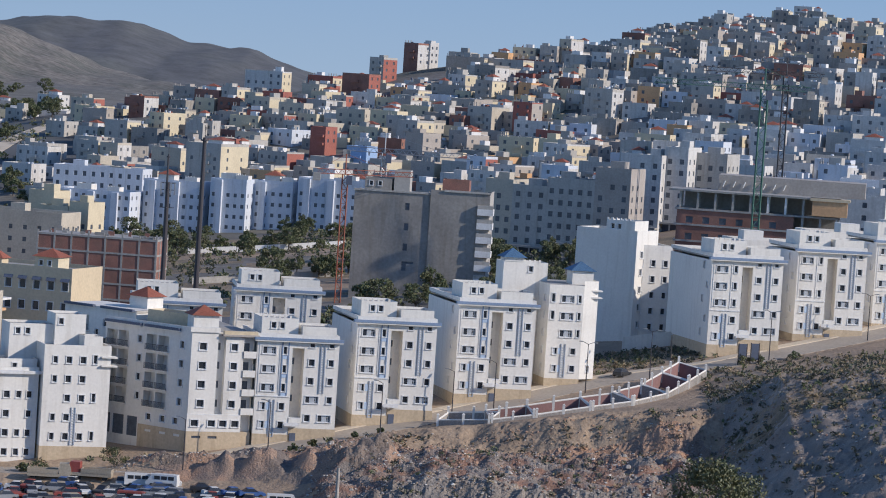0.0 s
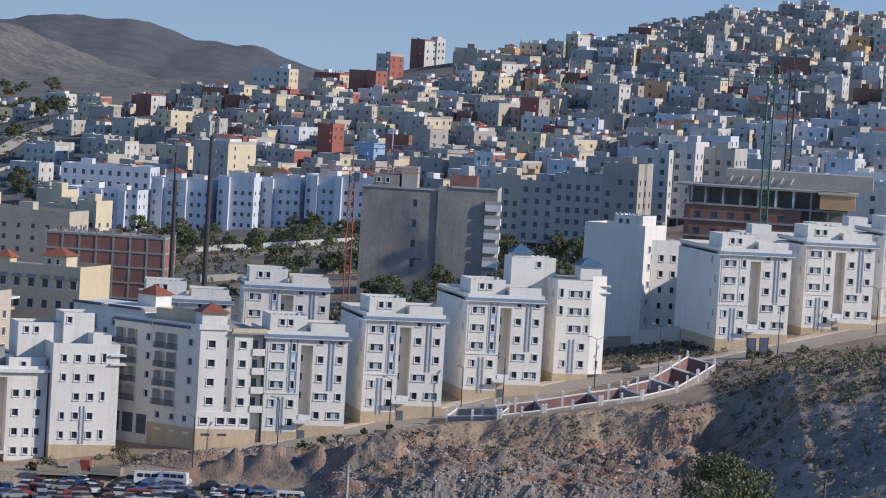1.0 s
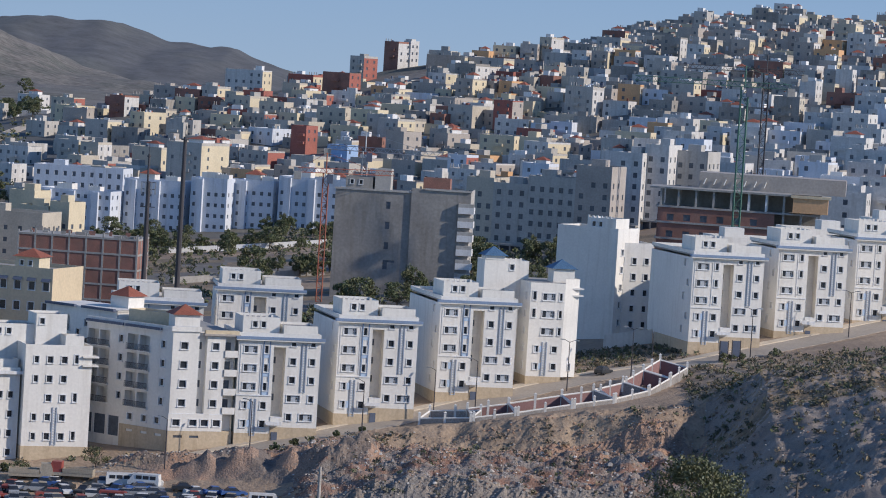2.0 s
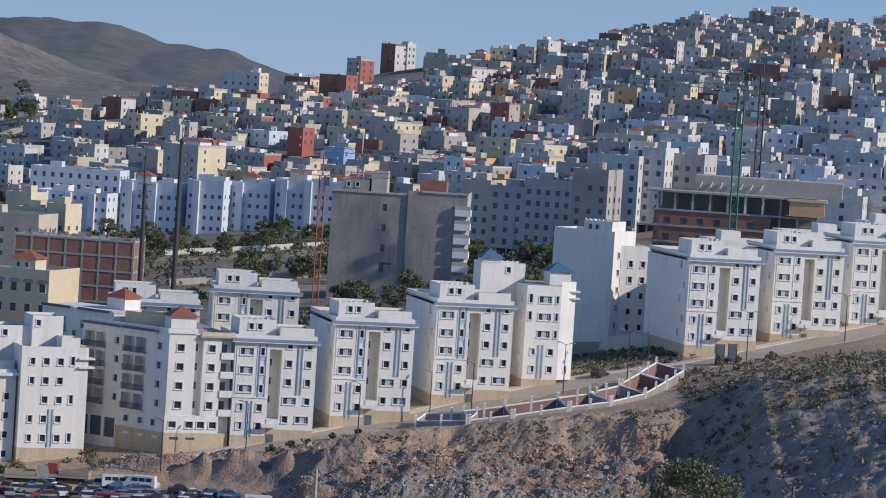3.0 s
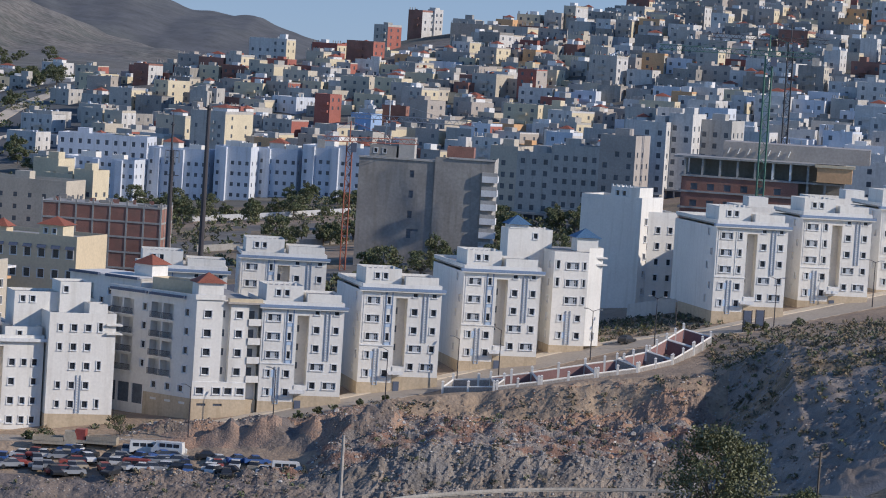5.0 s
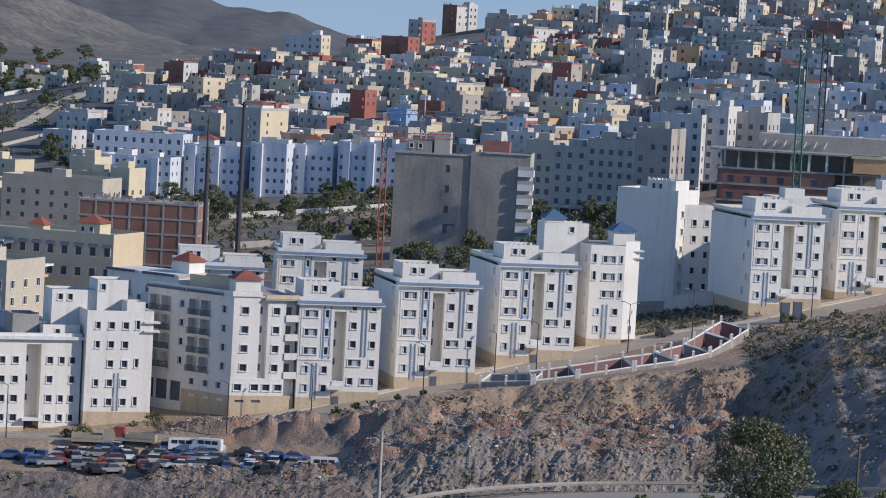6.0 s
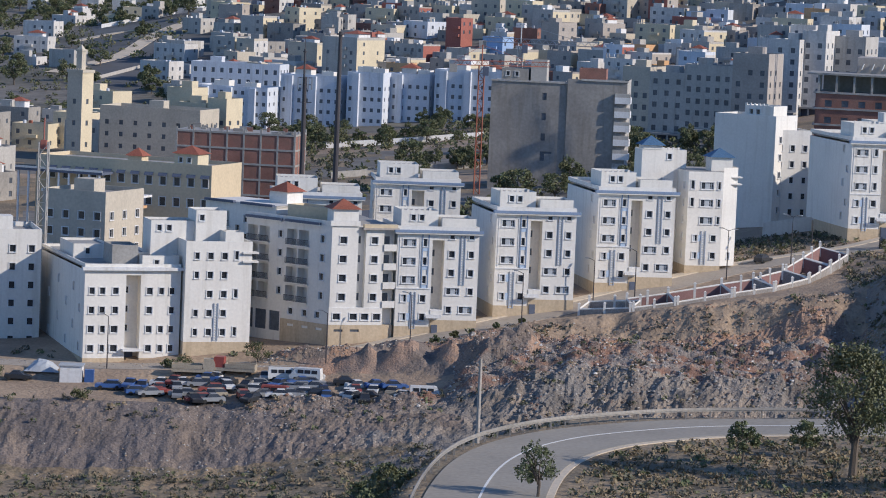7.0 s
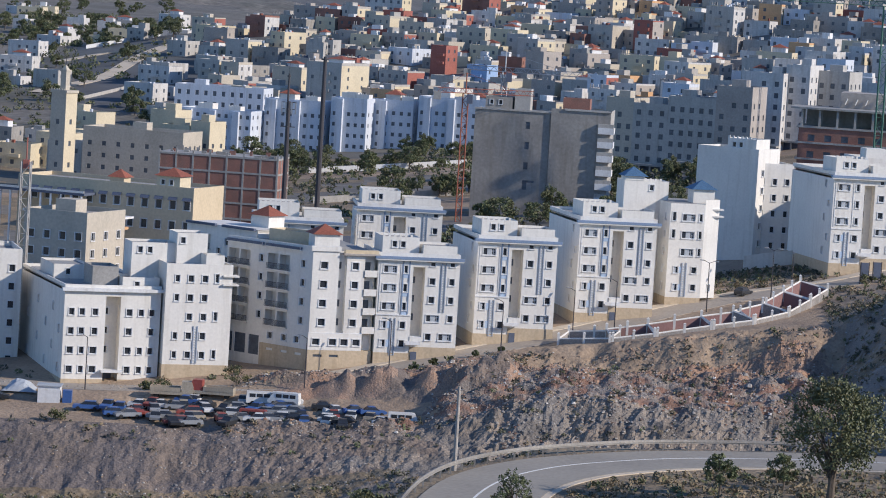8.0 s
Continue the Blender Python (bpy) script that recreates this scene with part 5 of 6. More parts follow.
def build_town():
    rng = random.Random(11)
    fixed, far = [], Build()

    def own(x, y, z, turn, w, d, floors, mat, side=None, cols=None):
        fixed.append((x + w / 2, y, max(w, 8) * 0.75))
        town_house(x, y, z, turn, w, d, floors, mat, rng, side, cols)

    # yellow right-hand walls have the warm sunlight on them painted in
    own(-23, 1400, 72.5, -38, 8, 9, 3, "brick", "white2", 0)
    own(-14.5, 1403, 73, -38, 4, 6, 3, "white2")
    own(-21, 1330, 56.5, -30, 12, 7, 3, "white2", "white2", 1)
    own(-88, 1330, 56.5, -20, 17, 10, 3, "white2", "yellow", 5)
    own(-62, 1340, 58.5, -25, 12, 9, 2, "red", "yellow", 3)
    own(-37, 1370, 65, -40, 8, 9, 3, "greyb", "red", 2)
    own(-4, 1380, 62, -12, 17, 12, 5, "grey", "yellow", 0)
    own(14, 1384, 62, -30, 18, 14, 5, "greyb", "yellow", 4)
    own(27, 1396, 66, -30, 13, 9, 4, "brick", "red", 0)
    own(-90, 1080, 28, -28, 14, 18, 4, "greyb", "yellow", 3)
    own(-131, 1280, 43, -35, 8, 9, 3, "brick", "white2", 0)
    own(-51, 1150, 38, -30, 6.5, 8, 3, "red", "red", 0)
    own(-46, 1300, 58, -30, 13, 9, 3, "brick", "red", 0)
    y = 1046.0
    while y < 1640:
        az = -0.122 + rng.uniform(0, 0.008)
        step = 11.5
        while az < 0.148:
            x = az * y
            crest = 1310 + 90 * smooth(-130, 0, x) + 230 * smooth(0, 140, x)
            if x < -20:
                start = 1060
            elif x < 10:
                start = 940
            else:
                start = 960 - 130 * smooth(30, 90, x)
            w = rng.uniform(6.0, 13.0)
            yy = y + rng.uniform(-9, 9)
            low = smooth(1250, 1000, yy) if yy < 1250 else 0.0
            right = smooth(20, 90, x)
            if start < yy < crest + 8 and rng.random() > 0.05 and not any(abs(x + w / 2 - fx) < fr + w * 0.35 and -26 < yy - fy < 12 for fx, fy, fr in fixed) and not (-48 < x < 0 and 1335 < yy < 1400):
                weights = {"white2": 1.1 + 1.0 * right + 2.5 * low + 13.0 * right * low, "greyb": 3.6, "grey": 2.4 + 1.5 * right, "taupe": 3.0 + 1.5 * right, "sand": 2.6 - 1.2 * right, "red": 0.8 * (1 - right * 0.8), "brick": 1.0 * (1 - right * 0.6), "yellow": 2.0 * (1 - 0.4 * right), "ochre": 0.5, "sky": 0.12, "ltblue": 0.15 + 3.0 * right * low}
                mat = rng.choices(list(weights), list(weights.values()))[0]
                # mostly pale and cream tones, standing in for sun on the right-hand wall
                side = rng.choice([None, None, "white2", "yellow", "sand", "yellow", "red" if x < 10 else "taupe"])
                town_house(x, yy, base_height(x, yy), rng.uniform(-46 + 18 * right, -14 - 2 * right), w, rng.uniform(7, 12), rng.choices((1, 2, 3, 4), (4.0, 5, 1.5, 0.15))[0], mat, rng, side, joined=far if yy > 1115 else None)
            az += (w + rng.uniform(0.1, 2.2)) / y * 0.98
        y += 18.5
    y = 835.0
    while y < 1046:
        x = 78.0 if y < 900 else 30.0
        while x < 0.15 * y:
            w = rng.uniform(8, 13)
            yy = y + rng.uniform(-7, 7)
            if rng.random() > 0.08:
                mat = rng.choices(["white2", "ltblue", "greyb", "grey", "brick", "yellow"], [9, 3, 2.0, 0.6, 0.4, 0.4])[0]
                town_house(x, yy, base_height(x, yy), rng.uniform(-28, -8), w, rng.uniform(8, 11), rng.choice((2, 3, 3, 4)), mat, rng, rng.choice([None, "white2"]))
            x += w + rng.uniform(0.4, 3)
        y += 25
    for x, y, w in ((90, 740, 13), (104, 748, 14), (92, 772, 14), (108, 790, 12)):
        town_house(x, y, base_height(x, y) - 1, -14, w, 10, 4, "white2", rng, "white2", 4)
    # scattered low houses out on the plain
    for i in range(34):
        az = rng.uniform(-0.2, -0.128)
        y = rng.uniform(900, 1750)
        town_house(az * y, y, base_height(az * y, y), rng.uniform(-40, -5), rng.uniform(8, 15), rng.uniform(7, 10), rng.choice((1, 1, 2, 2)), rng.choice(["white2", "white2", "greyb", "yellow"]), rng, joined=far if y > 1215 else None)
    # houses beside the minaret
    for i in range(16):
        x, y = rng.uniform(-168, -134), rng.uniform(700, 900)
        town_house(x, y, base_height(x, y), rng.uniform(-35, -10), rng.uniform(8, 12), rng.uniform(8, 10), rng.choice((2, 3, 3)), rng.choice(["greyb", "white2", "yellow", "grey"]), rng)
    tagged(new("town_houses", far.mesh("town_houses")), "crowded flat-roofed houses of mixed colours on the upper hill", "houses", kind="stuff")


build_town()


# ---- roads ----
def ribbon(pts, a, b, mat, lift=0.0, thick=0.25):
    """A band along pts from a to b metres to the right of it."""
    out = Build()
    rows = []
    for i, p in enumerate(pts):
        d = (pts[min(i + 1, len(pts) - 1)] - pts[max(i - 1, 0)])
        n = Vector((d.y, -d.x, 0)).normalized()
        rows.append((p + n * a + Vector((0, 0, lift)), p + n * b + Vector((0, 0, lift))))
    low = Vector((0, 0, -thick))
    for (p, q), (r, s2) in zip(rows, rows[1:]):
        out.face((p, q, s2, r), mat)
        out.face((p + low, p, r, r + low), mat)
        out.face((q, q + low, s2 + low, s2), mat)
    return out


tagged(new("road", ribbon(HAIRPIN, -4.2, 4.2, "asphalt").mesh("road")), "worn grey asphalt hairpin road", "road", kind="structure")
tagged(new("road_line", ribbon(HAIRPIN, -0.45, -0.27, "line", 0.012, 0.01).mesh("road_line")), "white painted centre line on the road", "road marking", kind="structure")
tagged(new("road_shoulder", ribbon(HAIRPIN, 4.2, 4.75, "kerb", -0.03).mesh("road_shoulder")), "pale dusty road shoulder", "road shoulder", kind="structure")
tagged(new("street", ribbon(STREET, -3.4, 3.6, "asphalt2").mesh("street")), "dusty street in front of the apartment blocks", "street", kind="structure")
tagged(new("pavement", ribbon(STREET[28:], -5.6, -3.4, "kerb", 0.15, 0.4).mesh("pavement")), "pale paved footway with a kerb", "pavement", kind="structure")


def guardrail():
    ob = thing("guardrail", Matrix(), "galvanised steel guardrail along the outer road edge", "guardrail")
    part("beam", ribbon(HAIRPIN, -4.75, -4.68, "rail", 0.86, 0.32), ob)
    part("lower_edge", ribbon(HAIRPIN, -4.82, -4.62, "rail", 0.7, 0.06), ob)
    b = Build()
    b.box(-0.07, 0.07, -0.07, 0.07, -0.4, 0.8, "rail")
    me = b.mesh("post")
    for i in range(0, len(HAIRPIN) - 1, 3):
        p, d = HAIRPIN[i], HAIRPIN[i + 1] - HAIRPIN[i]
        n = Vector((d.y, -d.x, 0)).normalized()
        part("post", me, ob, m=Matrix.Translation(p - n * 4.85))


guardrail()


# ---- fenced plots ----
def plot_fence(corners, posts, inner):
    """A walled plot: a low wall, white posts and a white top rail; inner: the colour of its wall."""
    ob = thing("fenced_plot", Matrix(), "small walled plot with white posts and rails", "fence", "walled plots by the street")
    post = Build()
    post.box(-0.2, 0.2, -0.2, 0.2, -0.8, 1.75, "white")
    post.pyramid(-0.26, 0.26, -0.26, 0.26, 1.75, 2.0, "white")
    me = post.mesh("post")
    n = len(corners)
    for i in range(n):
        p, q = Vector(corners[i]), Vector(corners[(i + 1) % n])
        d = q - p
        side = Vector((-d.y, d.x, 0)).normalized() * 0.12
        low = Build()
        for o, mat in ((0, inner),):
            a, b, up, dn = p + side, q + side, Vector((0, 0, 0.75)), Vector((0, 0, -1.6))
            c, e = p - side, q - side
            low.face((c + dn, e + dn, e + up, c + up), "stone")
            low.face((b + dn, a + dn, a + up, b + up), mat)
            low.face((c + up, e + up, b + up, a + up), "white")
        part("low_wall", low, ob)
        rail = Build()
        rail.tube([p + Vector((0, 0, 0.85)), q + Vector((0, 0, 0.85))], 0.16, "white", 4)
        part("rail", rail, ob)
        k = posts if i % 2 == 0 else 1
        for j in range(k):
            part("post", me, ob, m=Matrix.Translation(p + d * j / k))


def plots():
    front = [Vector((0.5, 509.5, 12.9)), Vector((9.2, 506.0, 13.9)), Vector((16.4, 507.5, 15.0)), Vector((25.6, 510.5, 16.6)), Vector((32.5, 513.5, 17.6)), Vector((38.5, 519.5, 18.7)), Vector((42.5, 527, 20.3)), Vector((46.0, 535, 21.6))]
    for i, (p, q) in enumerate(zip(front, front[1:])):
        along = (q - p).normalized()
        backward = Vector((-along.y, along.x, 0)) * (5.0 if i else 4.4) + Vector((0, 0, 0.9))
        gap = along * 0.5
        plot_fence([p + gap, q, q + backward, p + gap + backward], 2, "pink" if i else "stone")


plots()


# ---- lamp posts ----
def lamp_post(x, y, z, h=8.0, turn=0.0, arm=1.4, double=False):
    ob = thing("street_lamp", place(x, y, z, turn), "tall slim steel street lamp", "street lamp", "street lamps")
    b = Build()
    b.tube([(0, 0, -0.6), (0, 0, h)], [0.11, 0.06], "metal")
    part("pole", b, ob)
    for s2 in ((1, -1) if double else (1,)):
        a = Build()
        a.tube([(0, 0, h - 0.1), (arm * 0.6 * s2, 0, h + 0.25), (arm * s2, 0, h + 0.3)], 0.045, "metal")
        part("arm", a, ob)
        l = Build()
        l.box(arm * s2 - 0.35, arm * s2 + 0.35, -0.13, 0.13, h + 0.22, h + 0.38, "galv")
        part("lamp_head", l, ob)


for x, y, z in ((-38, 485.5, 5.8), (-25.6, 496.5, 8.1), (-8.2, 505, 11.5), (3.2, 514.5, 13.2), (10.1, 521, 14.5), (25.7, 533.5, 17.6), (36.9, 540.5, 19.9), (58.5, 553.0, 23.6), (78.0, 571, 26.6), (-72, 484, 3.9)):
    lamp_post(x, y, z, 8.2, 150, double=(x > 20))
lamp_post(41.0, 549.5, 21.3, 5.4, 90, 0.8)


def wooden_pole(x, y, z, h):
    ob = thing("utility_pole", place(x, y, z), "weathered wooden utility pole on the near slope", "utility pole", "utility poles")
    b = Build()
    b.tube([(0, 0, -0.6), (0.05, 0, h)], [0.13, 0.09], "bark")
    part("pole", b, ob)
    c = Build()
    c.tube([(-0.5, 0, h - 0.4), (0.5, 0, h - 0.4)], 0.05, "bark", 4)
    part("crossarm", c, ob)


def concrete_pole(x, y, z, h):
    ob = thing("utility_pole", place(x, y, z), "pale concrete utility pole beside the guardrail", "utility pole", "utility poles")
    b = Build()
    b.tube([(0, 0, -0.6), (0, 0, h)], [0.17, 0.12], "paleStone", 8)
    part("pole", b, ob)
    c = Build()
    c.tube([(-0.25, 0, h - 0.25), (0.25, 0, h - 0.25)], 0.05, "galv", 4)
    part("bracket", c, ob)


concrete_pole(-6.95, 242.6, 32.4, 6.6)
wooden_pole(29.0, 235, 34.4, 6.6)
wooden_pole(-11.8, 236, 27.5, 3.8)


# ---- plants ----
def leaf_cloud(b, centre, radius, count, size, rng, mat, flat=0.8):
    """Loose small leaves through a clump."""
    for _ in range(count):
        v = Vector((rng.gauss(0, 1), rng.gauss(0, 1), rng.gauss(0, 1))).normalized() * radius * rng.uniform(0.45, 1.0)
        p = Vector(centre) + Vector((v.x, v.y, v.z * flat))
        a = Vector((rng.uniform(-1, 1), rng.uniform(-1, 1), rng.uniform(-1, 1))).normalized()
        c = a.cross(Vector((rng.uniform(-1, 1), rng.uniform(-1, 1), rng.uniform(-1, 1)))).normalized()
        s2 = size * rng.uniform(0.6, 1.3)
        b.face((p - a * s2, p + c * s2 * 0.5, p + a * s2, p - c * s2 * 0.5), mat)


def tree(name, m, h, spread, label, rng, clumps=26, leaves=110, size=0.22, mat="leaf", category="tree", group="", stems=3, bare=0.25):
    ob = thing(name, m, label, category, group)
    t, cr = Build(), Build()
    t.tube([(0, 0, -0.5), (0.05 * h * rng.uniform(-1, 1), 0, h * bare), (0.06 * h * rng.uniform(-1, 1), 0.02 * h, h * 0.55)], [0.035 * h, 0.026 * h, 0.012 * h], "bark", 7)
    for k in range(stems * 2):
        a = 2 * math.pi * (k + rng.random()) / (stems * 2)
        r = spread * rng.uniform(0.35, 0.75)
        z = h * rng.uniform(0.5, 0.85)
        t.tube([(0, 0, h * bare * rng.uniform(0.7, 1.4)), (r * 0.5 * math.cos(a), r * 0.5 * math.sin(a), z * 0.8), (r * math.cos(a), r * math.sin(a), z)], [0.016 * h, 0.01 * h, 0.004 * h], "bark", 5)
    part("trunk", t, ob)
    for k in range(clumps):
        a, u = rng.uniform(0, 2 * math.pi), rng.random()
        z = h * (bare + (1 - bare) * (0.12 + 0.82 * u))
        reach = spread * math.sin(math.pi * (0.18 + 0.74 * u)) * math.sqrt(rng.random()) * rng.uniform(0.75, 1.1)
        leaf_cloud(cr, (reach * math.cos(a), reach * math.sin(a), z), spread * rng.uniform(0.2, 0.36), leaves, size, rng, mat)
    part("crown", cr, ob)
    return ob


def build_plants():
    rng = random.Random(5)
    tree("tree", place(21.0, 230, 33.2), 10.1, 4.1, "broad green tree with a forked trunk and ragged crown", rng, 84, 115, 0.14, "leaf", stems=6, bare=0.28)
    tree("tree", place(26.6, 223, 34.4), 5.2, 3.0, "low dark green bushy tree", rng, 34, 130, 0.15, "leaf", stems=4, bare=0.12)
    tree("tree", place(30.5, 224, 34.6), 4.4, 2.4, "low dark green bushy tree", rng, 26, 120, 0.15, "leaf", stems=4, bare=0.12)
    for x, y, z, h, sp in ((-1.9, 219, 32.2, 4.0, 1.8), (13.3, 237, 32.7, 3.2, 1.3), (18.4, 241.5, 32.7, 2.8, 1.4)):
        tree("sapling", place(x, y, z), h, sp, "thin young tree with sparse leaves", rng, 24, 70, 0.12, "leaf2", "sapling", "saplings by the road", 3, 0.3)
    # shrubs below the guardrail and by the blocks
    for x, y, h, sp in ((-12.5, 226, 2.4, 1.9), (-15.5, 232, 2.2, 2.0), (-14, 220, 2.2, 2.0), (-13.5, 238, 2.6, 1.8), (-49, 489, 3.2, 2.6), (-60.5, 485.6, 1.8, 2.0), (-62.8, 486.4, 1.3, 1.4), (-89, 477, 3.2, 2.4), (-92, 481, 3.5, 2.6), (-73, 467.4, 2.0, 2.0), (-21.5, 494.5, 1.2, 1.0), (-18.6, 497.8, 1.3, 0.9), (-16, 500.5, 1.1, 0.7), (-12.2, 503.5, 0.9, 0.7), (-8.2, 506, 0.9, 0.7), (53.5, 549, 2.0, 1.7), (56.0, 550.0, 1.4, 1.6), (63, 553, 1.2, 1.2)):
        tree("shrub", place(x, y, height(x, y)), h, sp, "dusty green shrub on dry ground", rng, 14, 60, 0.16, "leaf2" if rng.random() < 0.6 else "leaf", "shrub", "shrubs", 2, 0.1)
    # trees of the valley floor, a few shapes repeated
    kinds = [tree("tree", place(-30 + 7 * k, 770 + 9 * k, height(-30 + 7 * k, 770 + 9 * k)), 5.5 + k, 3.2 + 0.3 * k, "round dark green tree on the valley floor", rng, 22, 70, 0.3, "leaf2", group="valley trees", stems=2, bare=0.18) for k in range(3)]
    spots = []
    for _ in range(18):
        spots.append((rng.uniform(-75, -20), rng.uniform(880, 985)))
    for _ in range(9):
        spots.append((rng.uniform(-32, 14), rng.uniform(640, 690)))
    for _ in range(9):
        spots.append((rng.uniform(8, 30), rng.uniform(640, 690)))
    for _ in range(9):
        spots.append((rng.uniform(10, 45), rng.uniform(740, 790)))
    for _ in range(26):
        spots.append((rng.uniform(-45, 18), rng.uniform(735, 800)))
    for _ in range(14):
        spots.append((rng.uniform(-100, -75), rng.uniform(900, 985)))
    for _ in range(75):
        y = rng.uniform(1330, 1560)
        spots.append((rng.uniform(-0.2, -0.125) * y, y))
    for _ in range(70):
        y = rng.uniform(930, 1900)
        spots.append((rng.uniform(-0.2, -0.125) * y, y))
    for x, y in spots:
        sc = rng.uniform(0.6, 1.2) if y < 1000 else rng.uniform(0.7, 1.3)
        k = copy_thing(rng.choice(kinds), place(x, y, height(x, y) - 0.2, rng.uniform(0, 360)))
        k.scale = (sc, sc, sc * rng.uniform(0.8, 1.1))
    # dry tufts and low scrub
    tuft = Build()
    for _ in range(7600):
        zone = rng.random()
        if zone < 0.48:
            x, y = rng.uniform(-22, 40), rng.uniform(206, 256)
        elif zone < 0.515:
            x, y = rng.uniform(46, 100), rng.uniform(440, 484)
        elif zone < 0.69:
            x, y = rng.uniform(44, 100), rng.uniform(482, 548)
        elif zone < 0.82:
            x, y = rng.uniform(-95, -8), rng.uniform(405, 444)
        elif zone < 0.9:
            x, y = rng.uniform(20, 50), rng.uniform(548, 575)
        else:
            x, y = rng.uniform(-95, 90), rng.uniform(455, 500)
            if flat_lot(x, y) > 0.1:
                continue
        if y < 270 and near_line(ROAD_PTS, x, y)[0] < 5.8:
            continue
        if y > 480 and near_line(STREET_PTS, x, y)[0] < 6.5:
            continue
        r = rng.uniform(0.18, 0.5) if y < 300 else rng.uniform(0.25, 0.85)
        leaf_cloud(tuft, (x, y, height(x, y) + r * 0.4), r, 16, r * 0.42, rng, rng.choice(["scrubleaf", "straw", "scrubleaf", "leaf2"] if y > 300 and x < 40 else (["scrubleaf", "scrubleaf", "leaf2", "straw"] if y > 300 else ["straw", "straw", "straw", "scrubleaf", "leaf2"])), 0.7)
    tagged(new("scrub", tuft.mesh("scrub")), "dry tufts of grass and low scrub", "scrub", kind="stuff")


build_plants()


# ---- rubble ----
def build_rubble():
    rng = random.Random(9)
    out = Build()

    def rock(x, y, r, mat):
        k, s2, z = len(out.v), out.slot(mat), height(x, y) + r * 0.02
        ring = [(math.cos(a) * r * rng.uniform(0.7, 1.3), math.sin(a) * r * rng.uniform(0.7, 1.3)) for a in (0.3, 1.6, 2.9, 4.2, 5.3)]
        out.v += [(x + p, y + q, z - r * 0.3) for p, q in ring] + [(x + p * 0.6 + rng.uniform(-0.2, 0.2) * r, y + q * 0.6, z + r * rng.uniform(0.2, 0.55)) for p, q in ring]
        for i in range(5):
            out.f.append((k + i, k + (i + 1) % 5, k + 5 + (i + 1) % 5, k + 5 + i))
        out.f.append(tuple(k + 5 + i for i in range(5)))
        out.m += [s2] * 6

    made = 0
    while made < 13000:
        x, y = rng.uniform(-54, 52), rng.uniform(442, 503)
        if heaps(x, y) > 0.3 and 463.5 < y < (494 if x > -14 else 503) and rng.random() < 0.35 + 0.65 * abs(noise.noise(Vector((x * 0.1, y * 0.1, 4)))) * 2:
            rock(x, y, rng.choices([0.07, 0.11, 0.16, 0.26, 0.42], [5, 5, 3, 0.9, 0.15])[0] * rng.uniform(0.7, 1.5), rng.choices(["stone", "paleStone", "cut", "rubble", "dirt", "whiteStone"], [2.5, 2.0, 3.0, 2.5, 2.0, 0.6])[0])
            made += 1
    for _ in range(1300):
        x, y = rng.uniform(-95, -20), rng.uniform(440, 468)
        if rng.random() < smooth(-80, -30, x) + 0.25:
            rock(x, y, rng.uniform(0.08, 0.28), rng.choices(["stone", "paleStone", "dirt"], [3, 1, 2])[0])
    for _ in range(2600):
        x, y = rng.uniform(-8, 48), rng.uniform(446, 466)
        rock(x, y, rng.uniform(0.08, 0.32), rng.choices(["stone", "paleStone", "rubble"], [3, 2, 2])[0])
    for _ in range(1800):
        x, y = rng.uniform(-14, 47), rng.uniform(489, 501)
        rock(x, y, rng.uniform(0.08, 0.3), rng.choices(["cut", "paleStone", "dirt"], [3, 1, 2])[0])
    for _ in range(2000):
        x, y = rng.uniform(46, 100), rng.uniform(440, 500)
        rock(x, y, rng.uniform(0.08, 0.3), rng.choices(["stone", "paleStone", "rubble"], [3, 1, 2])[0])
    for _ in range(500):
        x, y = rng.uniform(-92, -45), rng.uniform(485, 491)
        rock(x, y, rng.uniform(0.1, 0.3), rng.choice(["paleStone", "dirt", "stone"]))
    tagged(new("rubble", out.mesh("rubble")), "broken stones and tipped rubble", "rubble", kind="stuff")


build_rubble()


# ---- the car yard ----
CAR_PAINT = {"carWhite": "white", "carGrey": "silver grey", "carDark": "dark", "carBlue": "blue", "carRed": "faded red", "carTan": "sun-bleached beige", "carNavy": "navy blue"}


def loft(b, outline, y0, y1, mat, taper=0.0):
    """A side outline (x, z) swept across y, narrowing towards its top by taper."""
    zs = [q[1] for q in outline]
    lo, hi = min(zs), max(zs)

    def row(side):
        out = []
        for x, z in outline:
            k = taper * (z - lo) / max(hi - lo, 0.01)
            out.append((x, (y0 + k) if side == 0 else (y1 - k), z))
        return out

    a, c = row(0), row(1)
    n = len(outline)
    b.face(a, mat)
    b.face(list(reversed(c)), mat)
    for i in range(n):
        j = (i + 1) % n
        b.face((a[j], a[i], c[i], c[j]), mat)


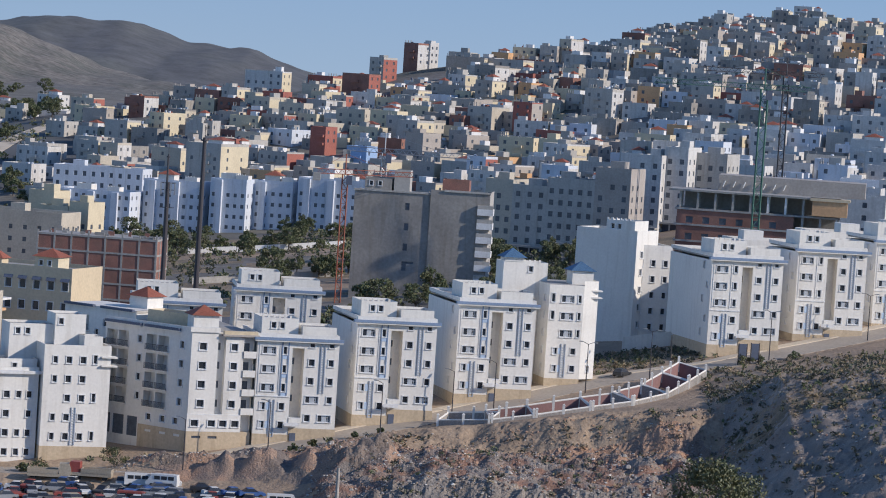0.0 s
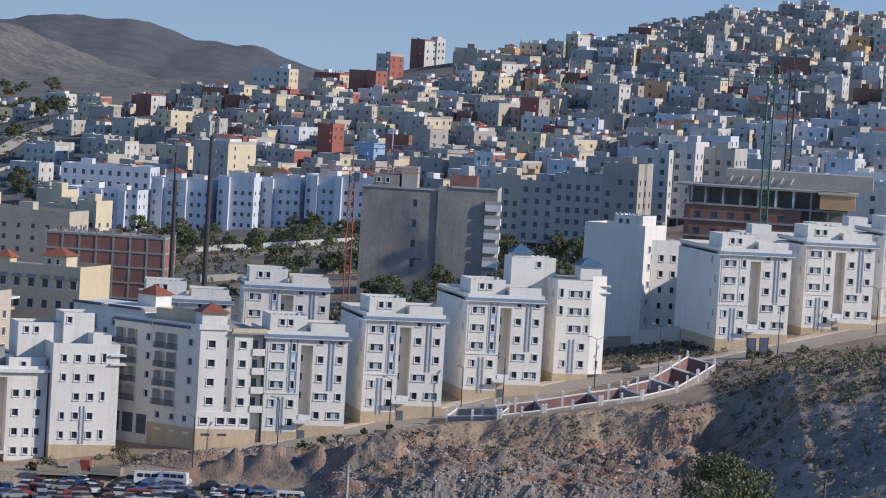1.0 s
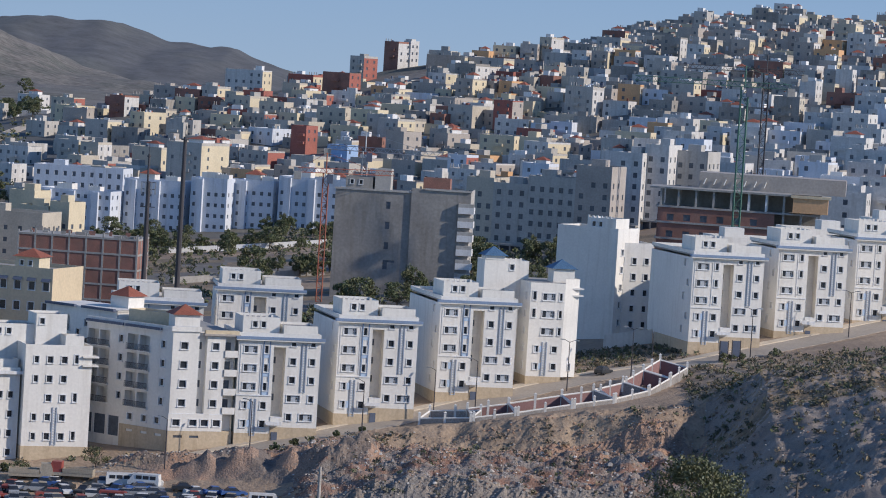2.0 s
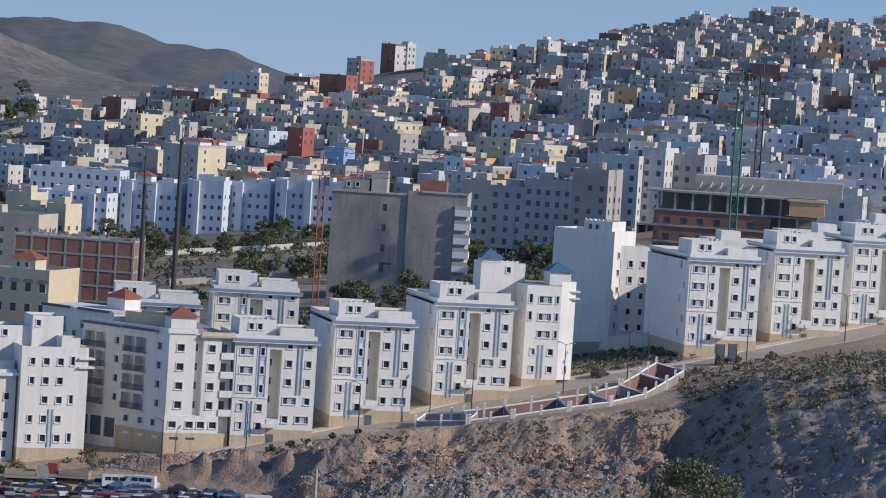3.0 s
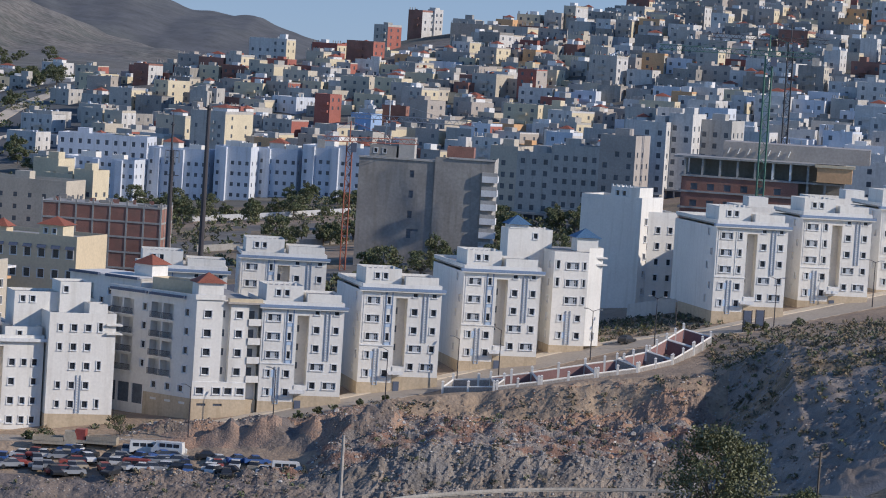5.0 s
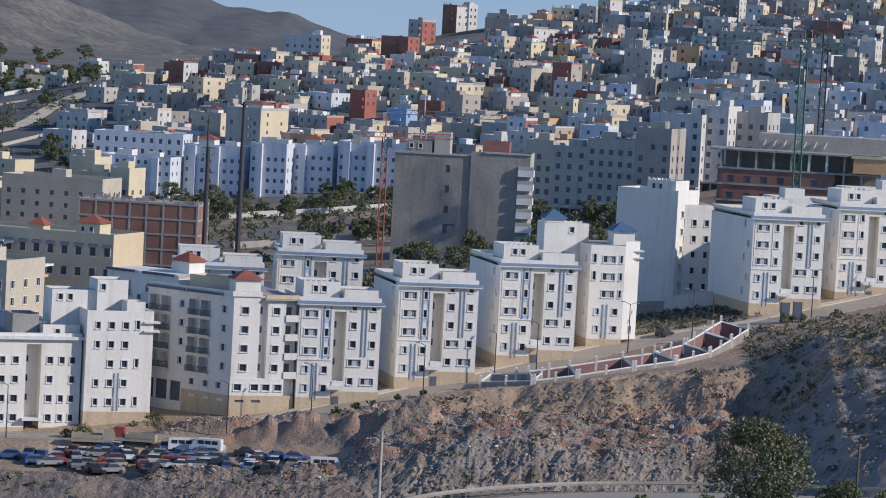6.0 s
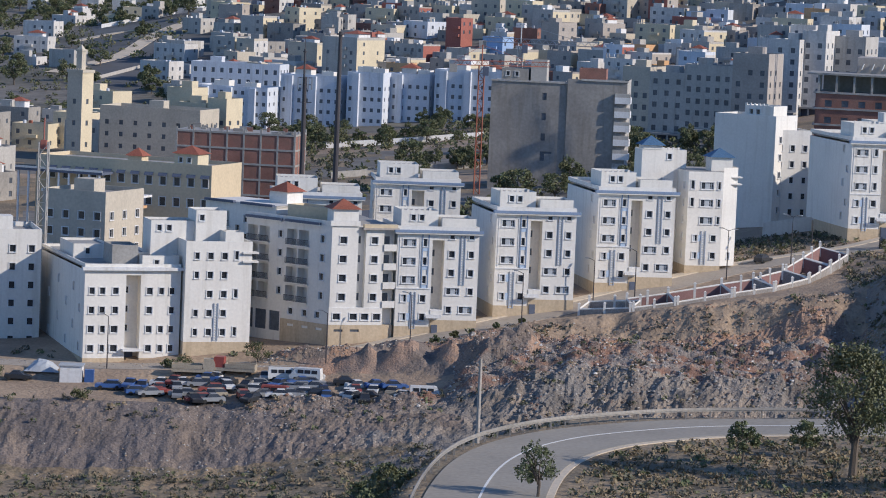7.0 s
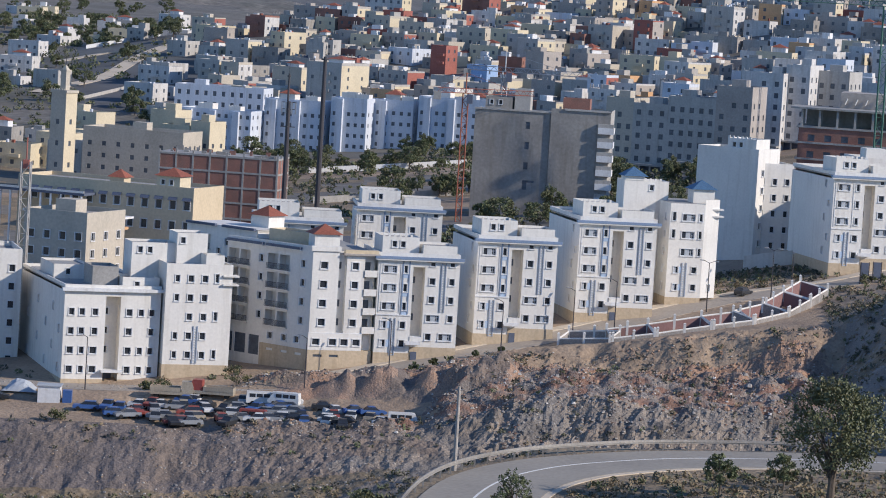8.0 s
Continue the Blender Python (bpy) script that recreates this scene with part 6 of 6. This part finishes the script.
def car(m, paint, shape="saloon"):
    ob = thing({"van": "van", "truck": "truck"}.get(shape, "car"), m, CAR_PAINT[paint] + " " + {"saloon": "saloon car parked in the scrap yard", "hatch": "hatchback car parked in the scrap yard", "van": "van parked in the scrap yard", "truck": "old lorry with an open bed in the scrap yard"}[shape], {"van": "van", "truck": "lorry"}.get(shape, "car"), "vehicles in the scrap yard")
    body, cab = Build(), Build()
    if shape == "truck":
        loft(body, ((0, 0.6), (6.6, 0.6), (6.6, 1.1), (0, 1.1)), -1.1, 1.1, "carTan")
        loft(cab, ((4.9, 1.1), (6.7, 1.1), (6.7, 1.9), (6.4, 2.7), (4.9, 2.7)), -1.05, 1.05, paint, 0.1)
        bed = Build()
        for q in ((0, 4.7, -1.15, -1.08), (0, 4.7, 1.08, 1.15), (0, 0.07, -1.08, 1.08), (4.63, 4.7, -1.08, 1.08)):
            bed.box(q[0], q[1], q[2], q[3], 1.1, 1.75, "carTan")
        part("bed", bed, ob, "open wooden load bed")
        wheels, glass = ((1.0, 0.45), (5.6, 0.45)), ((6.58, 1.75), (6.45, 2.5), 0.9)
    elif shape == "van":
        loft(body, ((0, 0.35), (4.9, 0.35), (4.95, 0.9), (4.6, 1.15), (4.1, 1.95), (3.7, 2.05), (0.1, 2.05), (0, 1.2)), -0.9, 0.9, paint, 0.12)
        for i in range(3):
            cab.box(0.5 + 1.1 * i, 1.4 + 1.1 * i, -0.86, 0.86, 1.25, 1.8, "glass")
        wheels, glass = ((0.95, 0.33), (3.95, 0.33)), ((4.62, 1.2), (4.2, 1.9), 0.75)
    else:
        tail = 0.15 if shape == "hatch" else 0.75
        loft(body, ((0, 0.32), (4.1, 0.32), (4.15, 0.7), (3.9, 0.82), (2.95, 0.92), (0.1, 0.95), (0, 0.6)), -0.83, 0.83, paint, 0.05)
        loft(cab, ((tail - 0.1, 0.92), (3.0, 0.92), (2.3, 1.42), (tail + 0.5, 1.42)), -0.76, 0.76, "glass", 0.14)
        roof = Build()
        loft(roof, ((tail + 0.45, 1.41), (2.33, 1.41), (2.28, 1.47), (tail + 0.55, 1.47)), -0.64, 0.64, paint, 0.05)
        part("roof", roof, ob)
        wheels, glass = ((0.75, 0.31), (3.3, 0.31)), None
    part("body", body, ob)
    part("cab" if shape == "truck" else "glazing", cab, ob)
    if glass:
        g = Build()
        (x0, z0), (x1, z1), hw = glass
        g.face(((x0 + 0.03, -hw, z0), (x0 + 0.03, hw, z0), (x1 + 0.03, hw * 0.9, z1), (x1 + 0.03, -hw * 0.9, z1)), "glass")
        part("windscreen", g, ob)
    for x, r in wheels:
        for y in (-0.8, 0.8):
            wl = Build()
            wl.tube([(x, y - 0.1, r), (x, y + 0.1, r)], r, "tyre", 10)
            part("wheel", wl, ob)
    return ob


def build_yard():
    rng = random.Random(21)
    made = {}
    spots = []
    x = -66.0
    for y, x0, x1 in ((468.6, -57, -24), (471.4, -67, -23), (474.2, -68, -26), (477.0, -67, -36), (479.6, -60, -45)):
        x = x0
        while x < x1:
            if rng.random() > 0.07:
                spots.append((x + rng.uniform(-0.3, 0.3), y + rng.uniform(-0.5, 0.5), rng.choice((0, 180, 12, 195, 75, 255, 100, 285)) + rng.uniform(-12, 12)))
            x += rng.uniform(2.2, 3.1)
    for x, y, a in spots:
        paint = rng.choices(list(CAR_PAINT), [5, 5, 2, 2.6, 1.8, 2.6, 1])[0]
        shape = rng.choices(("saloon", "hatch", "van"), (6, 5, 0.35))[0]
        here = place(x, y, height(x, y), a)
        if (paint, shape) in made:
            copy_thing(made[paint, shape], here)
        else:
            made[paint, shape] = car(here, paint, shape)
    car(place(-61.5, 481.4, height(-61.5, 481.4), 5), "carTan", "truck")
    car(place(-48.5, 481.8, height(-50, 481.8), 176), "carRed", "truck")
    for x, y, a in ((-46.5, 480.6, 8), (-42.5, 479.8, 4), (-38.0, 478.2, 170), (-24.0, 470.4, 5)):
        copy_thing(made["carWhite", "van"], place(x, y, height(x, y), a)) if ("carWhite", "van") in made else car(place(x, y, height(x, y), a), "carWhite", "van")
    dark = tagged(car(place(-87.0, 478.5, height(-85, 478.5), 4), "carDark"), "dark saloon car parked on the dirt track")
    tagged(car(place(31.5, 545.0, 19.35, 60), "carDark", "hatch"), "dark hatchback parked on the street beside the walled plots")
    shed = thing("shed", place(-78.3, 477.6, height(-76, 478), 4), "small white metal shed with a blue end", "shed")
    b = Build()
    b.box(0, 3.4, 0, 3, -0.4, 2.5, "white2")
    part("wall", b, shed)
    b = Build()
    b.box(-0.2, 3.6, -0.2, 3.2, 2.5, 2.65, "shutter")
    part("roof", b, shed)
    b = Build()
    b.box(3.8, 5.2, 0.2, 1.6, -0.4, 2.0, "carBlue")
    part("tank", b, shed, "blue water container")
    tarp = new("tarpaulin", None)
    tagged(tarp, "crumpled grey tarpaulin over scrap", "tarpaulin")
    cover = Build()
    n = 8
    for i in range(n):
        for j in range(n):
            q = []
            for a, c in ((i, j), (i + 1, j), (i + 1, j + 1), (i, j + 1)):
                u, v = a / n, c / n
                z = 2.2 * math.sin(math.pi * u) * math.sin(math.pi * v) * (0.8 + 0.5 * noise.noise(Vector((u * 4, v * 4, 2))))
                q.append((-84.5 + 5.5 * u, 480.5 + 4 * v, height(-82, 482) - 0.1 + z))
            cover.face(q, "shutter")
    part("sheet", cover, tarp)


build_yard()


def far_road(points, width, name, label):
    pts = curve([(x, y, height(x, y) + 0.35) for x, y in points], 6)
    pts = [Vector((p.x, p.y, height(p.x, p.y) + 0.35)) for p in pts]
    tagged(new(name, ribbon(pts, -width / 2, width / 2, "kerb", 0.0, 0.5).mesh(name)), label, "road", kind="structure")


far_road(((-190, 1120), (-172, 1180), (-168, 1240), (-158, 1300), (-150, 1380), (-150, 1480)), 6, "road_far", "pale road across the plain at the foot of the hill")
far_road(((-205, 1250), (-185, 1262), (-168, 1250)), 5, "road_branch", "pale branch road on the plain")


# ---- smaller things between the buildings ----
def build_woodland():
    """Belts of low trees and scrub on the plain and the valley floor."""
    rng = random.Random(31)
    b = Build()
    belts = ((620, -0.1, 0.02, 690, 985), (900, -0.205, -0.125, 900, 1700), (220, -0.1, -0.02, 880, 990), (260, -0.05, 0.03, 730, 800), (120, -0.04, 0.03, 640, 688), (160, 0.0, 0.06, 745, 800), (300, -0.2, -0.12, 1380, 1480))
    for count, a0, a1, y0, y1 in belts:
        for _ in range(count):
            y = rng.uniform(y0, y1)
            x = rng.uniform(a0, a1) * y
            if noise.noise(Vector((x * 0.02, y * 0.008, 3.0))) < -0.1:
                continue
            r = rng.uniform(0.6, 2.0) * (1.3 if y > 1100 else 0.9)
            leaf_cloud(b, (x, y, height(x, y) + r * 0.5), r, 26, 0.42 * r ** 0.5, rng, rng.choice(["leaf", "leaf2", "leaf2", "scrubleaf"]), 0.7)
    tagged(new("woodland", b.mesh("woodland")), "belts of low dark trees and scrub on the plain", "woodland", kind="stuff")


build_woodland()


def boundary_wall(points, h, mat, label):
    ob = thing("boundary_wall", Matrix(), label, "wall", "boundary walls")
    for (x0, y0), (x1, y1) in zip(points, points[1:]):
        b = Build()
        p, q = Vector((x0, y0, 0)), Vector((x1, y1, 0))
        n = Vector((-(q - p).y, (q - p).x, 0)).normalized() * 0.12
        z0, z1 = height(x0, y0), height(x1, y1)
        c = [p - n + Vector((0, 0, z0 - 1)), q - n + Vector((0, 0, z1 - 1)), q + n + Vector((0, 0, z1 - 1)), p + n + Vector((0, 0, z0 - 1))]
        up = Vector((0, 0, h + 1))
        b.face([v + up for v in c], mat)
        for i in range(4):
            b.face((c[i], c[(i + 1) % 4], c[(i + 1) % 4] + up, c[i] + up), mat)
        part("wall", b, ob)


boundary_wall(((34.0, 577.5), (40.0, 578.2), (46.5, 579.5)), 2.6, "white", "low white yard wall beside the blank end wall")
boundary_wall(((-62, 655), (-48, 656), (-34, 660)), 1.8, "slate", "dark boundary wall on the valley floor")
boundary_wall(((-72, 890), (-50, 896), (-28, 905)), 1.6, "white2", "pale boundary wall on the valley floor")
boundary_wall(((-60, 760), (-40, 768), (-24, 772)), 1.6, "greyb", "grey boundary wall on the valley floor")
boundary_wall(((-205, 1330), (-185, 1345), (-170, 1372), (-166, 1400)), 1.6, "white2", "white wall along the far road")
boundary_wall(((-170, 1100), (-160, 1130), (-152, 1165)), 1.1, "greyb", "grey wall along the pale road")


def signboard(x, y, z):
    ob = thing("notice_board", place(x, y, z, 10), "dark framed notice board on posts by the street", "notice board", "notice boards")
    b = Build()
    for k in (0.0, 1.5):
        b.box(k, k + 0.14, 0, 0.14, -0.5, 3.9, "metal")
    part("post", b, ob)
    p = Build()
    p.box(0.18, 1.46, 0.02, 0.12, 1.0, 3.8, "slate")
    part("panel", p, ob)


signboard(52.6, 548.6, height(52.6, 548.6))
signboard(54.8, 549.2, height(54.8, 549.2))
plain_block("kiosk", place(-59.5, 648, 14.5, -6), 6, 5, 5.0, "white2", "small white pavilion with a flat roof", "pavilion", rows=1, cols=2, right=1, seed=77, room=False)
